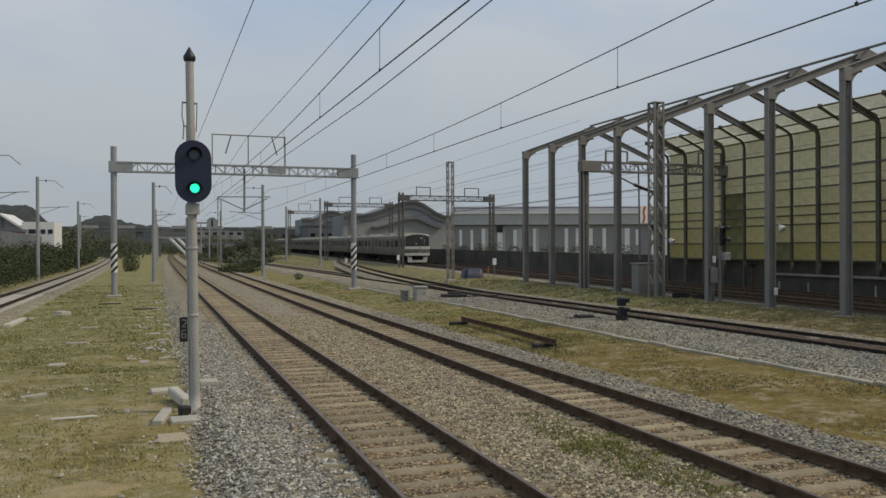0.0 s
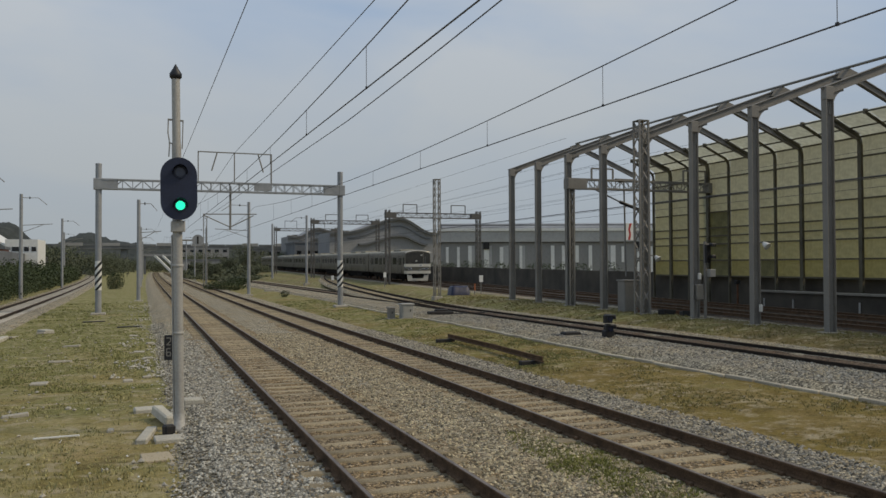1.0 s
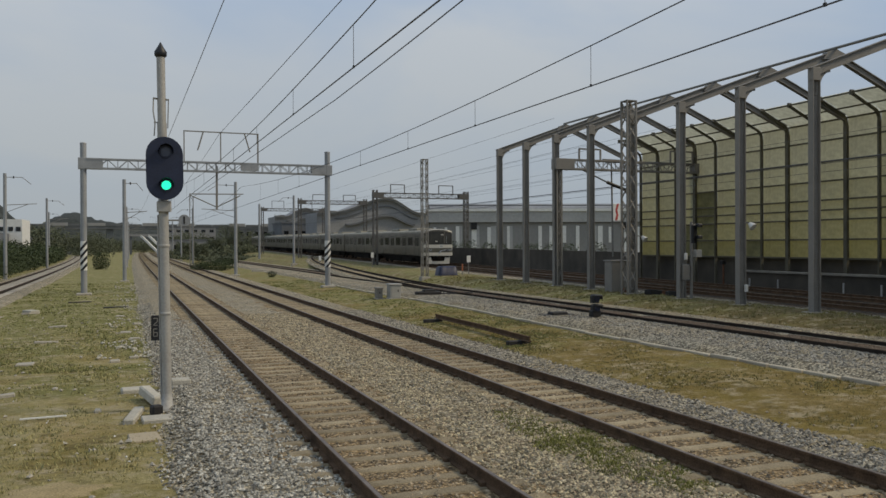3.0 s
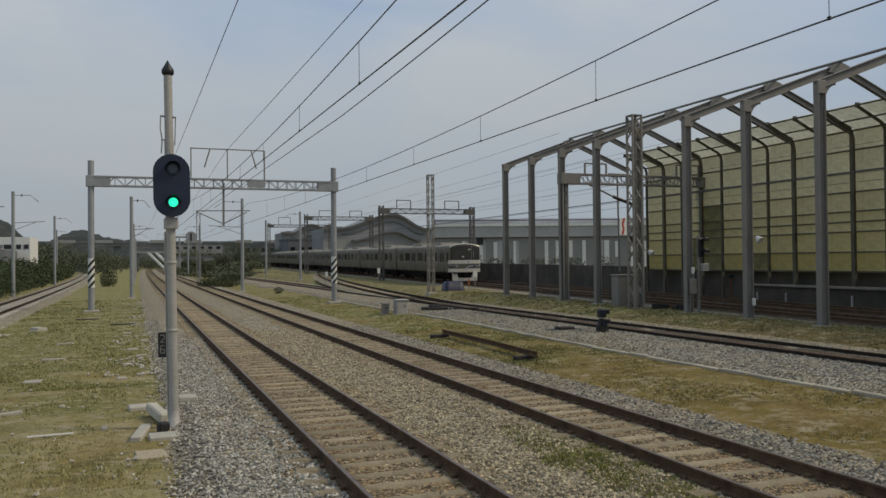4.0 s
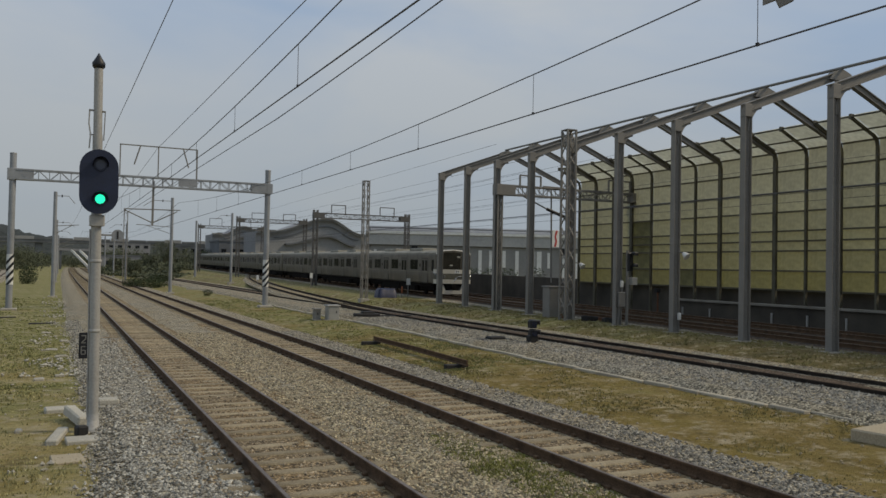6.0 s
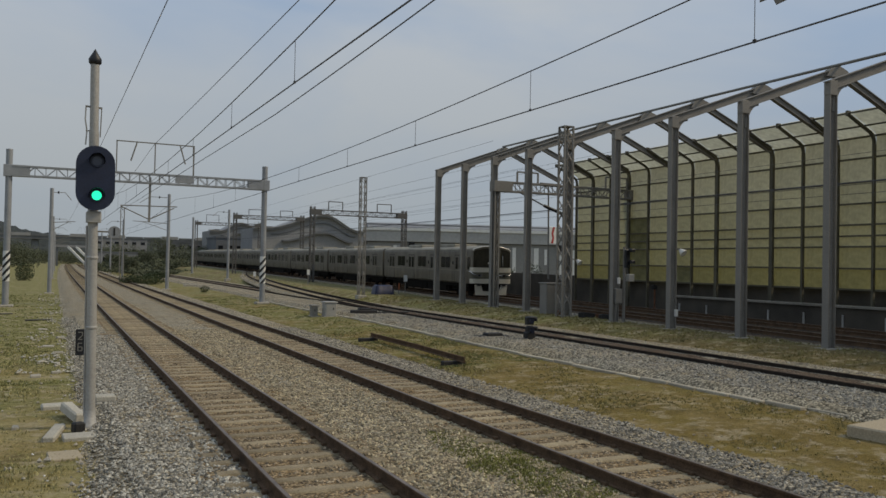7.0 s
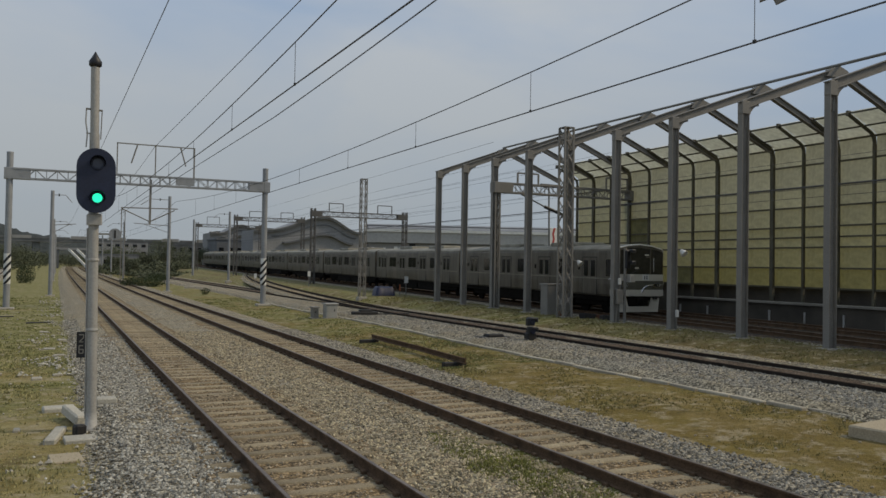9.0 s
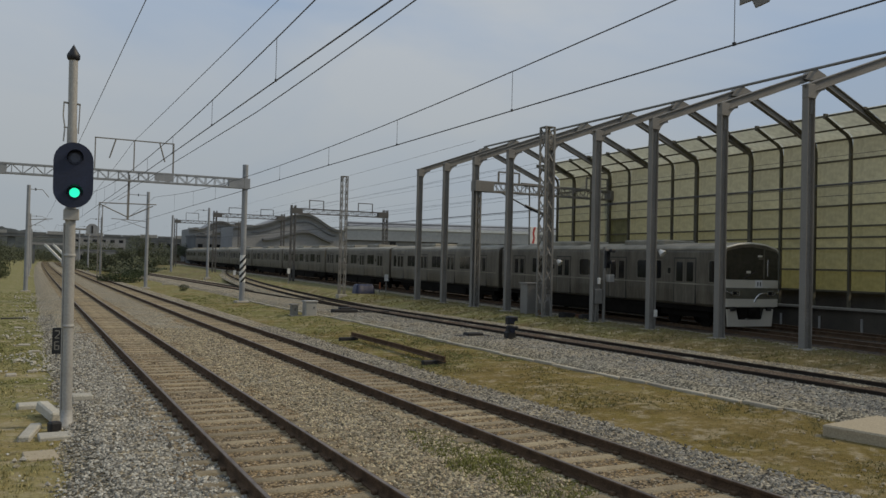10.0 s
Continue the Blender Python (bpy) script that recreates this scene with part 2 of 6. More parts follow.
M_GANTRY = material("dark_gantry_steel", (0.115, 0.11, 0.102), 0.7, 0.0, 0.15, 1.0, 25, 0.05, (0.08, 0.076, 0.07), 0.7)
M_RIB = material("dark_green_grey_rib", (0.125, 0.113, 0.076), 0.65, 0.1, 0.15, 1.0, 25, 0.05)
M_POLE = material("pale_grey_pole", (0.42, 0.41, 0.38), 0.6, 0.1, 0.1, 1.5, 25, 0.08, (0.31, 0.30, 0.275), 0.7)
M_BLACK = material("matt_black_paint", (0.012, 0.013, 0.016), 0.5, 0, 0.2, 2, 30, 0.03)
M_NAVY = material("navy_black_paint", (0.015, 0.023, 0.058), 0.5, 0, 0.2, 2, 30, 0.03)
M_DARK = material("sooty_metal", (0.03, 0.028, 0.027), 0.7, 0.2, 0.3, 2, 30, 0.1)
M_WHITE = material("white_paint", (0.75, 0.75, 0.72), 0.5, 0, 0.06, 2, 30, 0.02, (0.62, 0.61, 0.57), 0.7)
M_CONC = material("weathered_concrete", (0.41, 0.37, 0.29), 0.9, 0, 0.18, 2, 35, 0.25, (0.34, 0.32, 0.28), 0.7)
M_SLAB = material("pale_slab_concrete", (0.49, 0.465, 0.39), 0.9, 0, 0.2, 3, 35, 0.3, (0.38, 0.355, 0.295), 0.7, rand=0.1)
M_COPING = material("grimy_coping", (0.26, 0.24, 0.20), 0.9, 0, 0.2, 1.2, 25, 0.2, (0.15, 0.135, 0.11), 0.7)
M_CONC_DARK = material("stained_dark_concrete", (0.10, 0.086, 0.065), 0.9, 0, 0.2, 0.6, 20, 0.2, (0.033, 0.029, 0.023), 0.7)
M_WIRE = material("dark_copper_wire", (0.13, 0.13, 0.14), 0.6, 0.2, 0.1, 1, 10, 0.0)
# the sheets get paler row by row from the foot to the eave
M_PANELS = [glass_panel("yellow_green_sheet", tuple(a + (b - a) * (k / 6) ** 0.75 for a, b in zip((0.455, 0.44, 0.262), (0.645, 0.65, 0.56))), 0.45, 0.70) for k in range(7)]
# darker, more mottled sheet for the lower rows of three bays
M_PANEL_DARK = glass_panel("dark_blotched_sheet", (0.35, 0.35, 0.215), 0.6, 0.66, 0.45)
M_COVER = material("pale_trough_concrete", (0.47, 0.42, 0.325), 0.9, 0, 0.2, 2, 35, 0.25, (0.33, 0.29, 0.215), 0.7, rand=0.15)
M_TAN = material("tan_concrete", (0.40, 0.335, 0.23), 0.9, 0, 0.18, 2, 35, 0.25, (0.38, 0.32, 0.22), 0.7)
M_PANEL_CLEAR = glass_panel("pale_roof_sheet", (0.68, 0.69, 0.62), 0.45, 0.75)
# dark base and upright streaks paint in mirrored surroundings along with grime
M_TRAIN = material("grimy_reflection_streaked_stainless", (0.175, 0.158, 0.125), 0.36, 0.4, 0.22, 1.5, 16, 0.03, (0.082, 0.073, 0.057), 0.45, stretch=(1, 1, 0.14))
M_TRAIN_RIM = material("dull_window_rim", (0.20, 0.18, 0.14), 0.45, 0.3, 0.1, 1, 20, 0.0)
M_TRAIN_BAND = material("dark_door_seal", (0.04, 0.037, 0.03), 0.6, 0.0, 0.1, 1, 20, 0.0)
M_UNDER = material("sooty_underframe", (0.014, 0.012, 0.010), 0.9, 0.0, 0.3, 2, 30, 0.1)
M_UNDER.node_tree.nodes["Principled BSDF"].inputs["Specular IOR Level"].default_value = 0.1
M_TRAIN_WHITE = material("white_front_panel", (0.64, 0.61, 0.53), 0.28, 0.3, 0.05, 2, 30, 0.0, (0.60, 0.57, 0.49), 0.7)
M_TRAIN_GREY = material("olive_grey_front", (0.12, 0.115, 0.085), 0.45, 0.1, 0.1, 2, 30, 0.0)
M_ROOF = material("train_roof_grey", (0.33, 0.305, 0.24), 0.7, 0, 0.15, 1, 20, 0.05)
M_WINDOW = material("dark_window_glass", (0.012, 0.013, 0.014), 0.08, 0, 0.1, 1, 5, 0.0)
M_SCREEN = material("tinted_windscreen", (0.045, 0.041, 0.033), 0.14, 0, 0.25, 0.8, 5, 0.0, (0.02, 0.019, 0.016), 0.6)
M_CHROME = material("chrome_trim", (0.7, 0.7, 0.7), 0.25, 0.9, 0.05, 2, 20, 0.0)
M_LEAF = material("hedge_leaf", (0.050, 0.068, 0.022), 0.85, 0, 0.3, 0.35, 10, 0.0, (0.028, 0.042, 0.015), 0.6, rand=0.3)
M_LEAF_DRY = material("dry_grass_blade", (0.38, 0.335, 0.16), 0.8, 0, 0.2, 0.6, 6, 0.0, (0.25, 0.24, 0.095), 0.7, rand=0.3)
M_WEED = material("low_weed", (0.26, 0.262, 0.095), 0.8, 0, 0.3, 0.8, 10, 0.0, (0.155, 0.16, 0.055), 0.7, rand=0.3)
M_OLIVE = material("olive_grass_blade", (0.28, 0.235, 0.09), 0.8, 0, 0.2, 0.6, 6, 0.0, (0.165, 0.15, 0.055), 0.7, rand=0.3)
M_FRESH = material("fresh_weed", (0.25, 0.25, 0.06), 0.8, 0, 0.3, 0.8, 10, 0.0, (0.14, 0.145, 0.037), 0.7, rand=0.3)
M_SAND = material("sandy_soil", (0.37, 0.29, 0.15), 0.95, 0, 0.3, 2.5, 40, 0.5, (0.23, 0.185, 0.085), 0.6)
# base colour lightened to give the far trees their haze
M_WOODS = material("distant_foliage", (0.11, 0.122, 0.068), 0.9, 0, 0.3, 0.3, 4, 0.0, (0.07, 0.08, 0.048), 0.7, rand=0.12)
M_HALL_WALL = material("grey_wall_cladding", (0.265, 0.262, 0.25), 0.8, 0, 0.08, 0.15, 3, 0.0, (0.205, 0.203, 0.193), 0.7)
M_HALL = material("pale_grey_cladding", (0.40, 0.40, 0.385), 0.8, 0, 0.08, 0.15, 3, 0.0, (0.33, 0.33, 0.32), 0.7)
M_BARK = material("bark", (0.10, 0.075, 0.05), 0.9, 0, 0.3, 3, 30, 0.4)
M_HILL = material("wooded_hill", (0.042, 0.048, 0.042), 0.95, 0, 0.45, 0.05, 0.2, 0.6, (0.017, 0.022, 0.019), 0.7, dist=2.0)
M_FARWALL = material("far_grey_cladding", (0.285, 0.287, 0.285), 0.8, 0, 0.1, 0.2, 3, 0.0, (0.22, 0.222, 0.222), 0.7)
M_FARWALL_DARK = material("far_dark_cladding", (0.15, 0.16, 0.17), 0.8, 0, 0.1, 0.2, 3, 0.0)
M_FARROOF = material("far_arched_roof", (0.30, 0.305, 0.31), 0.6, 0.2, 0.1, 0.2, 3, 0.0)
M_GREEN_LAMP = glow("green_signal_lamp", (0.02, 0.85, 0.45), 1.3)
M_LENS_OFF = material("unlit_signal_lens", (0.05, 0.06, 0.10), 0.15, 0, 0.1, 4, 20, 0.0)
M_BLUE = material("blue_tarpaulin", (0.012, 0.018, 0.058), 0.5, 0, 0.2, 3, 12, 0.4)
M_RED = material("red_paint", (0.55, 0.06, 0.05), 0.5, 0, 0.1, 2, 20, 0.0)
M_ORANGE = material("orange_container_paint", (0.42, 0.13, 0.05), 0.6, 0, 0.15, 1, 10, 0.0)
M_RUST = material("rusty_iron", (0.16, 0.075, 0.04), 0.9, 0.1, 0.3, 3, 40, 0.3)


# ---- mesh tools ----
class Mesh:
    """Collects vertices and faces; made into one mesh at the end."""

    def __init__(self):
        self.v, self.f, self.s = [], [], []

    def add(self, verts, faces, smooth=False):
        k = len(self.v)
        self.v += [tuple(p) for p in verts]
        self.f += [tuple(i + k for i in f) for f in faces]
        self.s += [smooth] * len(faces)
        return self

    def box(self, x0, y0, z0, x1, y1, z1, m=None, c=0.0):
        """A box; c cuts the upright and upper edges."""
        if c:
            ring = [(x0 + c, y0), (x1 - c, y0), (x1, y0 + c), (x1, y1 - c), (x1 - c, y1), (x0 + c, y1), (x0, y1 - c), (x0, y0 + c)]
            inner = [(min(max(x, x0 + c), x1 - c), min(max(y, y0 + c), y1 - c)) for x, y in ring]
            vs = [(x, y, z0) for x, y in ring] + [(x, y, z1 - c) for x, y in ring] + [(x, y, z1) for x, y in inner]
            fs = [(i, (i + 1) % 8, (i + 1) % 8 + 8, i + 8) for i in range(8)]
            fs += [(i + 8, (i + 1) % 8 + 8, (i + 1) % 8 + 16, i + 16) for i in range(8)]
            fs += [tuple(range(7, -1, -1)), tuple(range(16, 24))]
        else:
            vs = [(x0, y0, z0), (x1, y0, z0), (x1, y1, z0), (x0, y1, z0), (x0, y0, z1), (x1, y0, z1), (x1, y1, z1), (x0, y1, z1)]
            fs = [(3, 2, 1, 0), (4, 5, 6, 7), (0, 1, 5, 4), (1, 2, 6, 5), (2, 3, 7, 6), (3, 0, 4, 7)]
        if m is not None:
            vs = [m @ Vector(p) for p in vs]
        return self.add(vs, fs)

    def bar(self, a, b, w, h=None, up=(0, 0, 1)):
        """A rectangular bar from a to b."""
        a, b, h = Vector(a), Vector(b), h or w
        d = (b - a).normalized()
        u = Vector(up)
        if abs(d.dot(u)) > 0.98:
            u = Vector((0, 1, 0))
        sx = d.cross(u).normalized() * (w / 2)
        sy = sx.cross(d).normalized() * (h / 2)
        vs = [p + i * sx + j * sy for p in (a, b) for i, j in ((-1, -1), (1, -1), (1, 1), (-1, 1))]
        return self.add(vs, [(0, 1, 2, 3), (7, 6, 5, 4), (0, 4, 5, 1), (1, 5, 6, 2), (2, 6, 7, 3), (3, 7, 4, 0)])

    def tube(self, points, r, seg=8, r_end=None, caps=True):
        pts = [Vector(p) for p in points]
        rings = []
        for i, p in enumerate(pts):
            d = (pts[min(i + 1, len(pts) - 1)] - pts[max(i - 1, 0)]).normalized()
            u = Vector((0, 0, 1)) if abs(d.z) < 0.95 else Vector((0, 1, 0))
            sx = d.cross(u).normalized()
            sy = sx.cross(d).normalized()
            q = r if r_end is None else r + (r_end - r) * i / (len(pts) - 1)
            rings.append([p + q * (math.cos(a) * sx + math.sin(a) * sy) for a in (2 * math.pi * j / seg for j in range(seg))])
        vs = [p for ring in rings for p in ring]
        fs = [(i * seg + j, i * seg + (j + 1) % seg, (i + 1) * seg + (j + 1) % seg, (i + 1) * seg + j) for i in range(len(pts) - 1) for j in range(seg)]
        self.add(vs, fs, True)
        if caps:
            k = len(vs)
            self.add(rings[0], [tuple(range(seg))])
            self.add(rings[-1], [tuple(range(seg - 1, -1, -1))])
        return self

    def lathe(self, profile, seg=20, at=(0, 0, 0)):
        """Profile of (radius, height) round the upright axis at a place."""
        vs = [(at[0] + r * math.cos(2 * math.pi * j / seg), at[1] + r * math.sin(2 * math.pi * j / seg), at[2] + z) for r, z in profile for j in range(seg)]
        fs = [(i * seg + j, i * seg + (j + 1) % seg, (i + 1) * seg + (j + 1) % seg, (i + 1) * seg + j) for i in range(len(profile) - 1) for j in range(seg)]
        return self.add(vs, fs, True)

    def sweep(self, profile, path):
        """A closed (across, up) profile carried along a path of points on the ground plan."""
        pts, n = [Vector(p) for p in path], len(profile)
        vs = []
        for i, p in enumerate(pts):
            d = pts[min(i + 1, len(pts) - 1)] - pts[max(i - 1, 0)]
            side = Vector((d.y, -d.x, 0)).normalized()
            vs += [p + side * a + Vector((0, 0, b)) for a, b in profile]
        fs = [(i * n + j, i * n + (j + 1) % n, (i + 1) * n + (j + 1) % n, (i + 1) * n + j) for i in range(len(pts) - 1) for j in range(n)]
        fs += [tuple(range(n - 1, -1, -1)), tuple((len(pts) - 1) * n + j for j in range(n))]
        return self.add(vs, fs)

    def prism(self, outline, thick, m=None):
        """An outline in x and z, with thickness along y from 0."""
        n = len(outline)
        vs = [Vector((x, 0, z)) for x, z in outline] + [Vector((x, thick, z)) for x, z in outline]
        fs = [(j, (j + 1) % n, (j + 1) % n + n, j + n) for j in range(n)] + [tuple(range(n - 1, -1, -1)), tuple(range(n, 2 * n))]
        if m is not None:
            vs = [m @ p for p in vs]
        return self.add(vs, fs)

    def data(self, name, mat):
        me = bpy.data.meshes.new(name)
        me.from_pydata(self.v, [], self.f)
        me.polygons.foreach_set("use_smooth", self.s)
        for x in (mat if isinstance(mat, (list, tuple)) else [mat]):
            me.materials.append(x)
        me.update()
        return me


def part(name, mesh, mat, parent=None, label="", at=None):
    """One mesh object, under a thing or a part."""
    ob = new(name, mesh.data(name, mat) if isinstance(mesh, Mesh) else mesh)
    if parent is not None:
        ob.parent = parent
    if at is not None:
        ob.matrix_basis = at
    if label:
        tagged(ob, label)
    return ob


def thing(name, label, category, at=None, group="", kind=""):
    ob = new(name)
    ob.empty_display_size = 0.2
    if at is not None:
        ob.matrix_basis = at
    return tagged(ob, label, category, group, kind)


def solid(name, mesh, mat, label, category="", kind="", at=None, group=""):
    return tagged(part(name, mesh, mat, None, "", at), label, category, group, kind)


def smooth_step(a, b, x):
    t = min(max((x - a) / (b - a), 0.0), 1.0)
    return t * t * (3 - 2 * t)


def ground_z(x, y):
    """Height of the ground: a level field that climbs gently towards the depot side."""
    far = min(max(y, 0.0), 250.0)
    verge = 0.0062 * min(far, 55.0) + 0.002 * max(far - 55.0, 0.0)
    depot = -0.14 + 0.007 * far
    z = -0.30 + 0.14 * smooth_step(9.5, 14.0, x)
    z += (verge - z) * smooth_step(20.3, 23.2, x)
    z += (depot - z) * smooth_step(24.9, 26.3, x)
    return z


# line of the train: its place and rise
TRAIN_X, TRAIN_Y, SLANT, RISE = 27.6, 26.0, 0.0459, 0.0070


def train_line(y):
    return Vector((TRAIN_X + SLANT * (y - TRAIN_Y), y, 0.12 + RISE * y))


# ---- the ground ----
def spaced(stops):
    out = []
    for a, b, step in stops:
        k = max(1, round((b - a) / step))
        out += [a + (b - a) * i / k for i in range(k)]
    return out + [stops[-1][1]]


def build_ground():
    xs = spaced([(-1500, -100, 200), (-100, -20, 10), (-20, 40, 0.5), (40, 100, 6), (100, 1600, 200)])
    ys = spaced([(-80, -4, 8), (-4, 60, 0.6), (60, 240, 5), (240, 3000, 230)])
    m = Mesh()
    near = lambda x, y: 0.035 * noise.noise((x * 0.7, y * 0.7, 0)) + 0.02 * noise.noise((x * 2.3, y * 2.3, 4))
    vs = [(x, y, ground_z(x, y) + (near(x, y) if -20 < x < 40 and y < 80 else 0)) for y in ys for x in xs]
    n = len(xs)
    m.add(vs, [(j * n + i, j * n + i + 1, (j + 1) * n + i + 1, (j + 1) * n + i) for j in range(len(ys) - 1) for i in range(n - 1)], True)
    solid("ground", m, M_TURF, "dry yellow-green railside grass with sandy patches", "grass field", "structure")


build_ground()


def bare_patch(cx, cy, rx, ry, label, seed):
    """A worn sandy spot in the turf with a ragged rim."""
    m = Mesh()
    n, rings = 26, 7
    near = lambda x, y: 0.035 * noise.noise((x * 0.7, y * 0.7, 0)) + 0.02 * noise.noise((x * 2.3, y * 2.3, 4))
    vs = []
    for k in range(rings + 1):
        for i in range(n):
            a = 2 * math.pi * i / n
            r = k / rings * (1 + 0.5 * noise.noise((math.cos(a) * 1.6, math.sin(a) * 1.6, seed)) + 0.35 * noise.noise((math.cos(a) * 5, math.sin(a) * 5, seed)))
            x, y = cx + rx * r * math.cos(a), cy + ry * r * math.sin(a)
            vs.append((x, y, ground_z(x, y) + near(x, y) + 0.034 * (1 - (k / rings) ** 2) - 0.016))
    m.add(vs, [(k * n + i, k * n + (i + 1) % n, (k + 1) * n + (i + 1) % n, (k + 1) * n + i) for k in range(rings) for i in range(n)], True)
    solid("bare_soil", m, M_SAND, label, "bare soil", "structure")


bare_patch(-0.85, 11.2, 0.85, 0.5, "worn sandy bare spot in the dry grass", 2)


def ballast_bed(name, centre, half, z_top, y0, y1, label, rust, z_foot=0.16, brown=M_BALLAST_RUST, shoulder=0.45):
    """A bed of stones along a line; rust: stretches across that are brown, as (from, to)."""
    across = [-half - shoulder, -half - shoulder * 0.66, -half - shoulder * 0.33, -half] + spaced([(-half, half, 0.3)])[1:-1] + [half, half + 0.2, half + 0.45]
    ys = spaced([(y0, min(y1, 45.0), 0.4), (45.0, y1, 6.0)]) if y1 > 46 else spaced([(y0, y1, 0.4)])
    vs, fs, mi = [], [], []
    n = len(across)
    for y in ys:
        c = centre(y)
        for a in across:
            e = abs(a) - half
            z = c.z + z_top - (0 if e <= 0 else z_foot * e / ((shoulder if a < 0 else 0.45) - 0.03))
            wob = (0.16 if shoulder > 0.5 else 0.10) * noise.noise((y * 0.6, a * 3, 2)) if e > 0 else 0
            z += 0.022 * noise.noise((c.x * 1.3 + a * 2.1, y * 2.1, 1)) if y < 45 else 0
            vs.append((c.x + a + wob, y, z))
    for j in range(len(ys) - 1):
        for i in range(n - 1):
            fs.append((j * n + i, j * n + i + 1, (j + 1) * n + i + 1, (j + 1) * n + i))
            mid = (across[i] + across[i + 1]) / 2 + (0.35 * noise.noise((ys[j] * 0.8, i * 0.5, 9)) if ys[j] < 45 else 0.0)
            mi.append(1 if any(a < mid < b for a, b in rust) else 0)
    me = bpy.data.meshes.new(name)
    me.from_pydata(vs, [], fs)
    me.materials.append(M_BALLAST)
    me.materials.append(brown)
    me.polygons.foreach_set("material_index", mi)
    me.polygons.foreach_set("use_smooth", [True] * len(fs))
    return tagged(new(name, me), label, "ballast", "", "structure")


RAIL_PROFILE = [(-0.075, -0.16), (0.075, -0.16), (0.075, -0.148), (0.02, -0.13), (0.012, -0.045), (0.036, -0.035), (0.036, -0.006),
                (0.028, 0.0), (-0.028, 0.0), (-0.036, -0.006), (-0.036, -0.035), (-0.012, -0.045), (-0.02, -0.13), (-0.075, -0.148)]


def sleeper_mesh(mat):
    m = Mesh()
    m.box(-1.25, -0.125, -0.34, 1.25, 0.125, -0.155, None, 0.025)
    return m.data("sleeper", mat)


SLEEPERS = {mat: sleeper_mesh(mat) for mat in (M_SLEEPER, M_SLEEPER_PALE, M_SLEEPER_DARK)}
random.seed(5)


def railway_track(centre, y0, y1, label, parts_to=90.0, sleepers=True, spacing=0.6, clips=True, mat=M_SLEEPER, steel=M_RAIL):
    t = thing("track", label, "railway track", None, "railway tracks", "structure")
    ys = spaced([(y0, min(60.0, y1), 3.0), (60.0, y1, 6.0)]) if y1 > 61 else spaced([(y0, y1, 3.0)])
    for s in (-0.755, 0.755):
        path = []
        for y in ys:
            c, d = centre(y), centre(y + 0.5) - centre(y - 0.5)
            path.append(c + Vector((d.y, -d.x, 0)).normalized() * s)
        r = part("rail", Mesh().sweep(RAIL_PROFILE, path), steel, t)
        head = [(a, b) for a, b in ((-0.027, 0.0), (0.027, 0.0), (0.024, 0.003), (-0.024, 0.003))]
        part("rail_head", Mesh().sweep(head, path), M_RAILTOP if steel is M_RAIL else M_RAIL, r, "worn brownish running surface")
    far, grips = Mesh(), Mesh()
    y, k = y0 + 0.3, 0
    while sleepers and y < y1:
        c, d = centre(y), centre(y + 0.5) - centre(y - 0.5)
        m = Matrix.Translation(c + Vector((0, 0, random.uniform(-0.012, 0.012)))) @ Matrix.Rotation(-math.atan2(d.x, d.y) + random.uniform(-0.012, 0.012), 4, "Z")
        if y < parts_to:
            part("sleeper", SLEEPERS[mat], None, t, "", m)
        else:
            far.box(-1.25, -0.12, -0.3, 1.25, 0.12, -0.155, m)
        if clips and y < 32:
            for s in (-0.755, 0.755):
                for o in (-0.1, 0.1):
                    grips.box(s + o - 0.035, -0.05, -0.16, s + o + 0.035, 0.05, -0.105, m, 0.012)
        y += spacing
    if far.v:
        tagged(part("far_sleepers", far, mat, t), kind="stuff")
    if grips.v:
        tagged(part("rail_clips", grips, M_RAIL, t), kind="stuff")
    return t


line_1 = lambda y: Vector((3.35 + 0.000025 * y * y, y, 0.0))
line_2 = lambda y: Vector((7.65 + 0.000025 * y * y, y, 0.0))
line_0 = lambda y: Vector((-7.95 - (0.00011 * (y - 60) ** 2 if y > 60 else 0), y, 0.0))
line_3 = lambda y: Vector((18.15, y, 0.12))
line_4 = train_line
line_5 = lambda y: train_line(y) + Vector((3.9, 0, 0))


def branch(y):
    t = min(max((y - 46.0) / 90.0, 0.0), 1.4)
    return Vector((18.15 + 3.5 * t + 8.2 * t * t, y, 0.125 + 0.0098 * max(y - 46.0, 0.0)))


main_bed = lambda y: Vector((5.5 + line_1(y).x - 3.35, y, 0))
ballast_bed("ballast_main", main_bed, 4.35, -0.168, -42, 420, "grey and rust-brown crushed stone under the main tracks",
            [(-3.52, -0.85), (0.9, 3.3)], 0.19, shoulder=0.85)
ballast_bed("ballast_west", line_0, 1.9, -0.185, -42, 300, "pale grey crushed stone under the outer track", [])
ballast_bed("ballast_yard", lambda y: line_3(y) + Vector((-0.45, 0, 0)), 2.9, -0.105, -42, 240, "grey crushed stone beside the yard track", [(-0.15, 1.05)], 0.2, M_BALLAST_DARK)
ballast_bed("ballast_depot", lambda y: train_line(y) + Vector((1.9, 0, 0)), 3.9, -0.17, -42, 300, "dark brown stone under the depot tracks", [(-3.55, 9)], 0.1, M_BALLAST_DARK)
ballast_bed("ballast_branch", branch, 1.4, -0.165, 54, 160, "pale grey stone under the branching track", [])
railway_track(line_1, -41, 400, "rusty rails on weathered pale sleepers in brown ballast")
railway_track(line_2, -41, 400, "rusty rails on pale sleepers half sunk in ballast")
railway_track(line_0, -41, 280, "dark rails on pale ballast beside the hedge", 60, mat=M_SLEEPER_PALE, steel=M_RAIL_DARK)
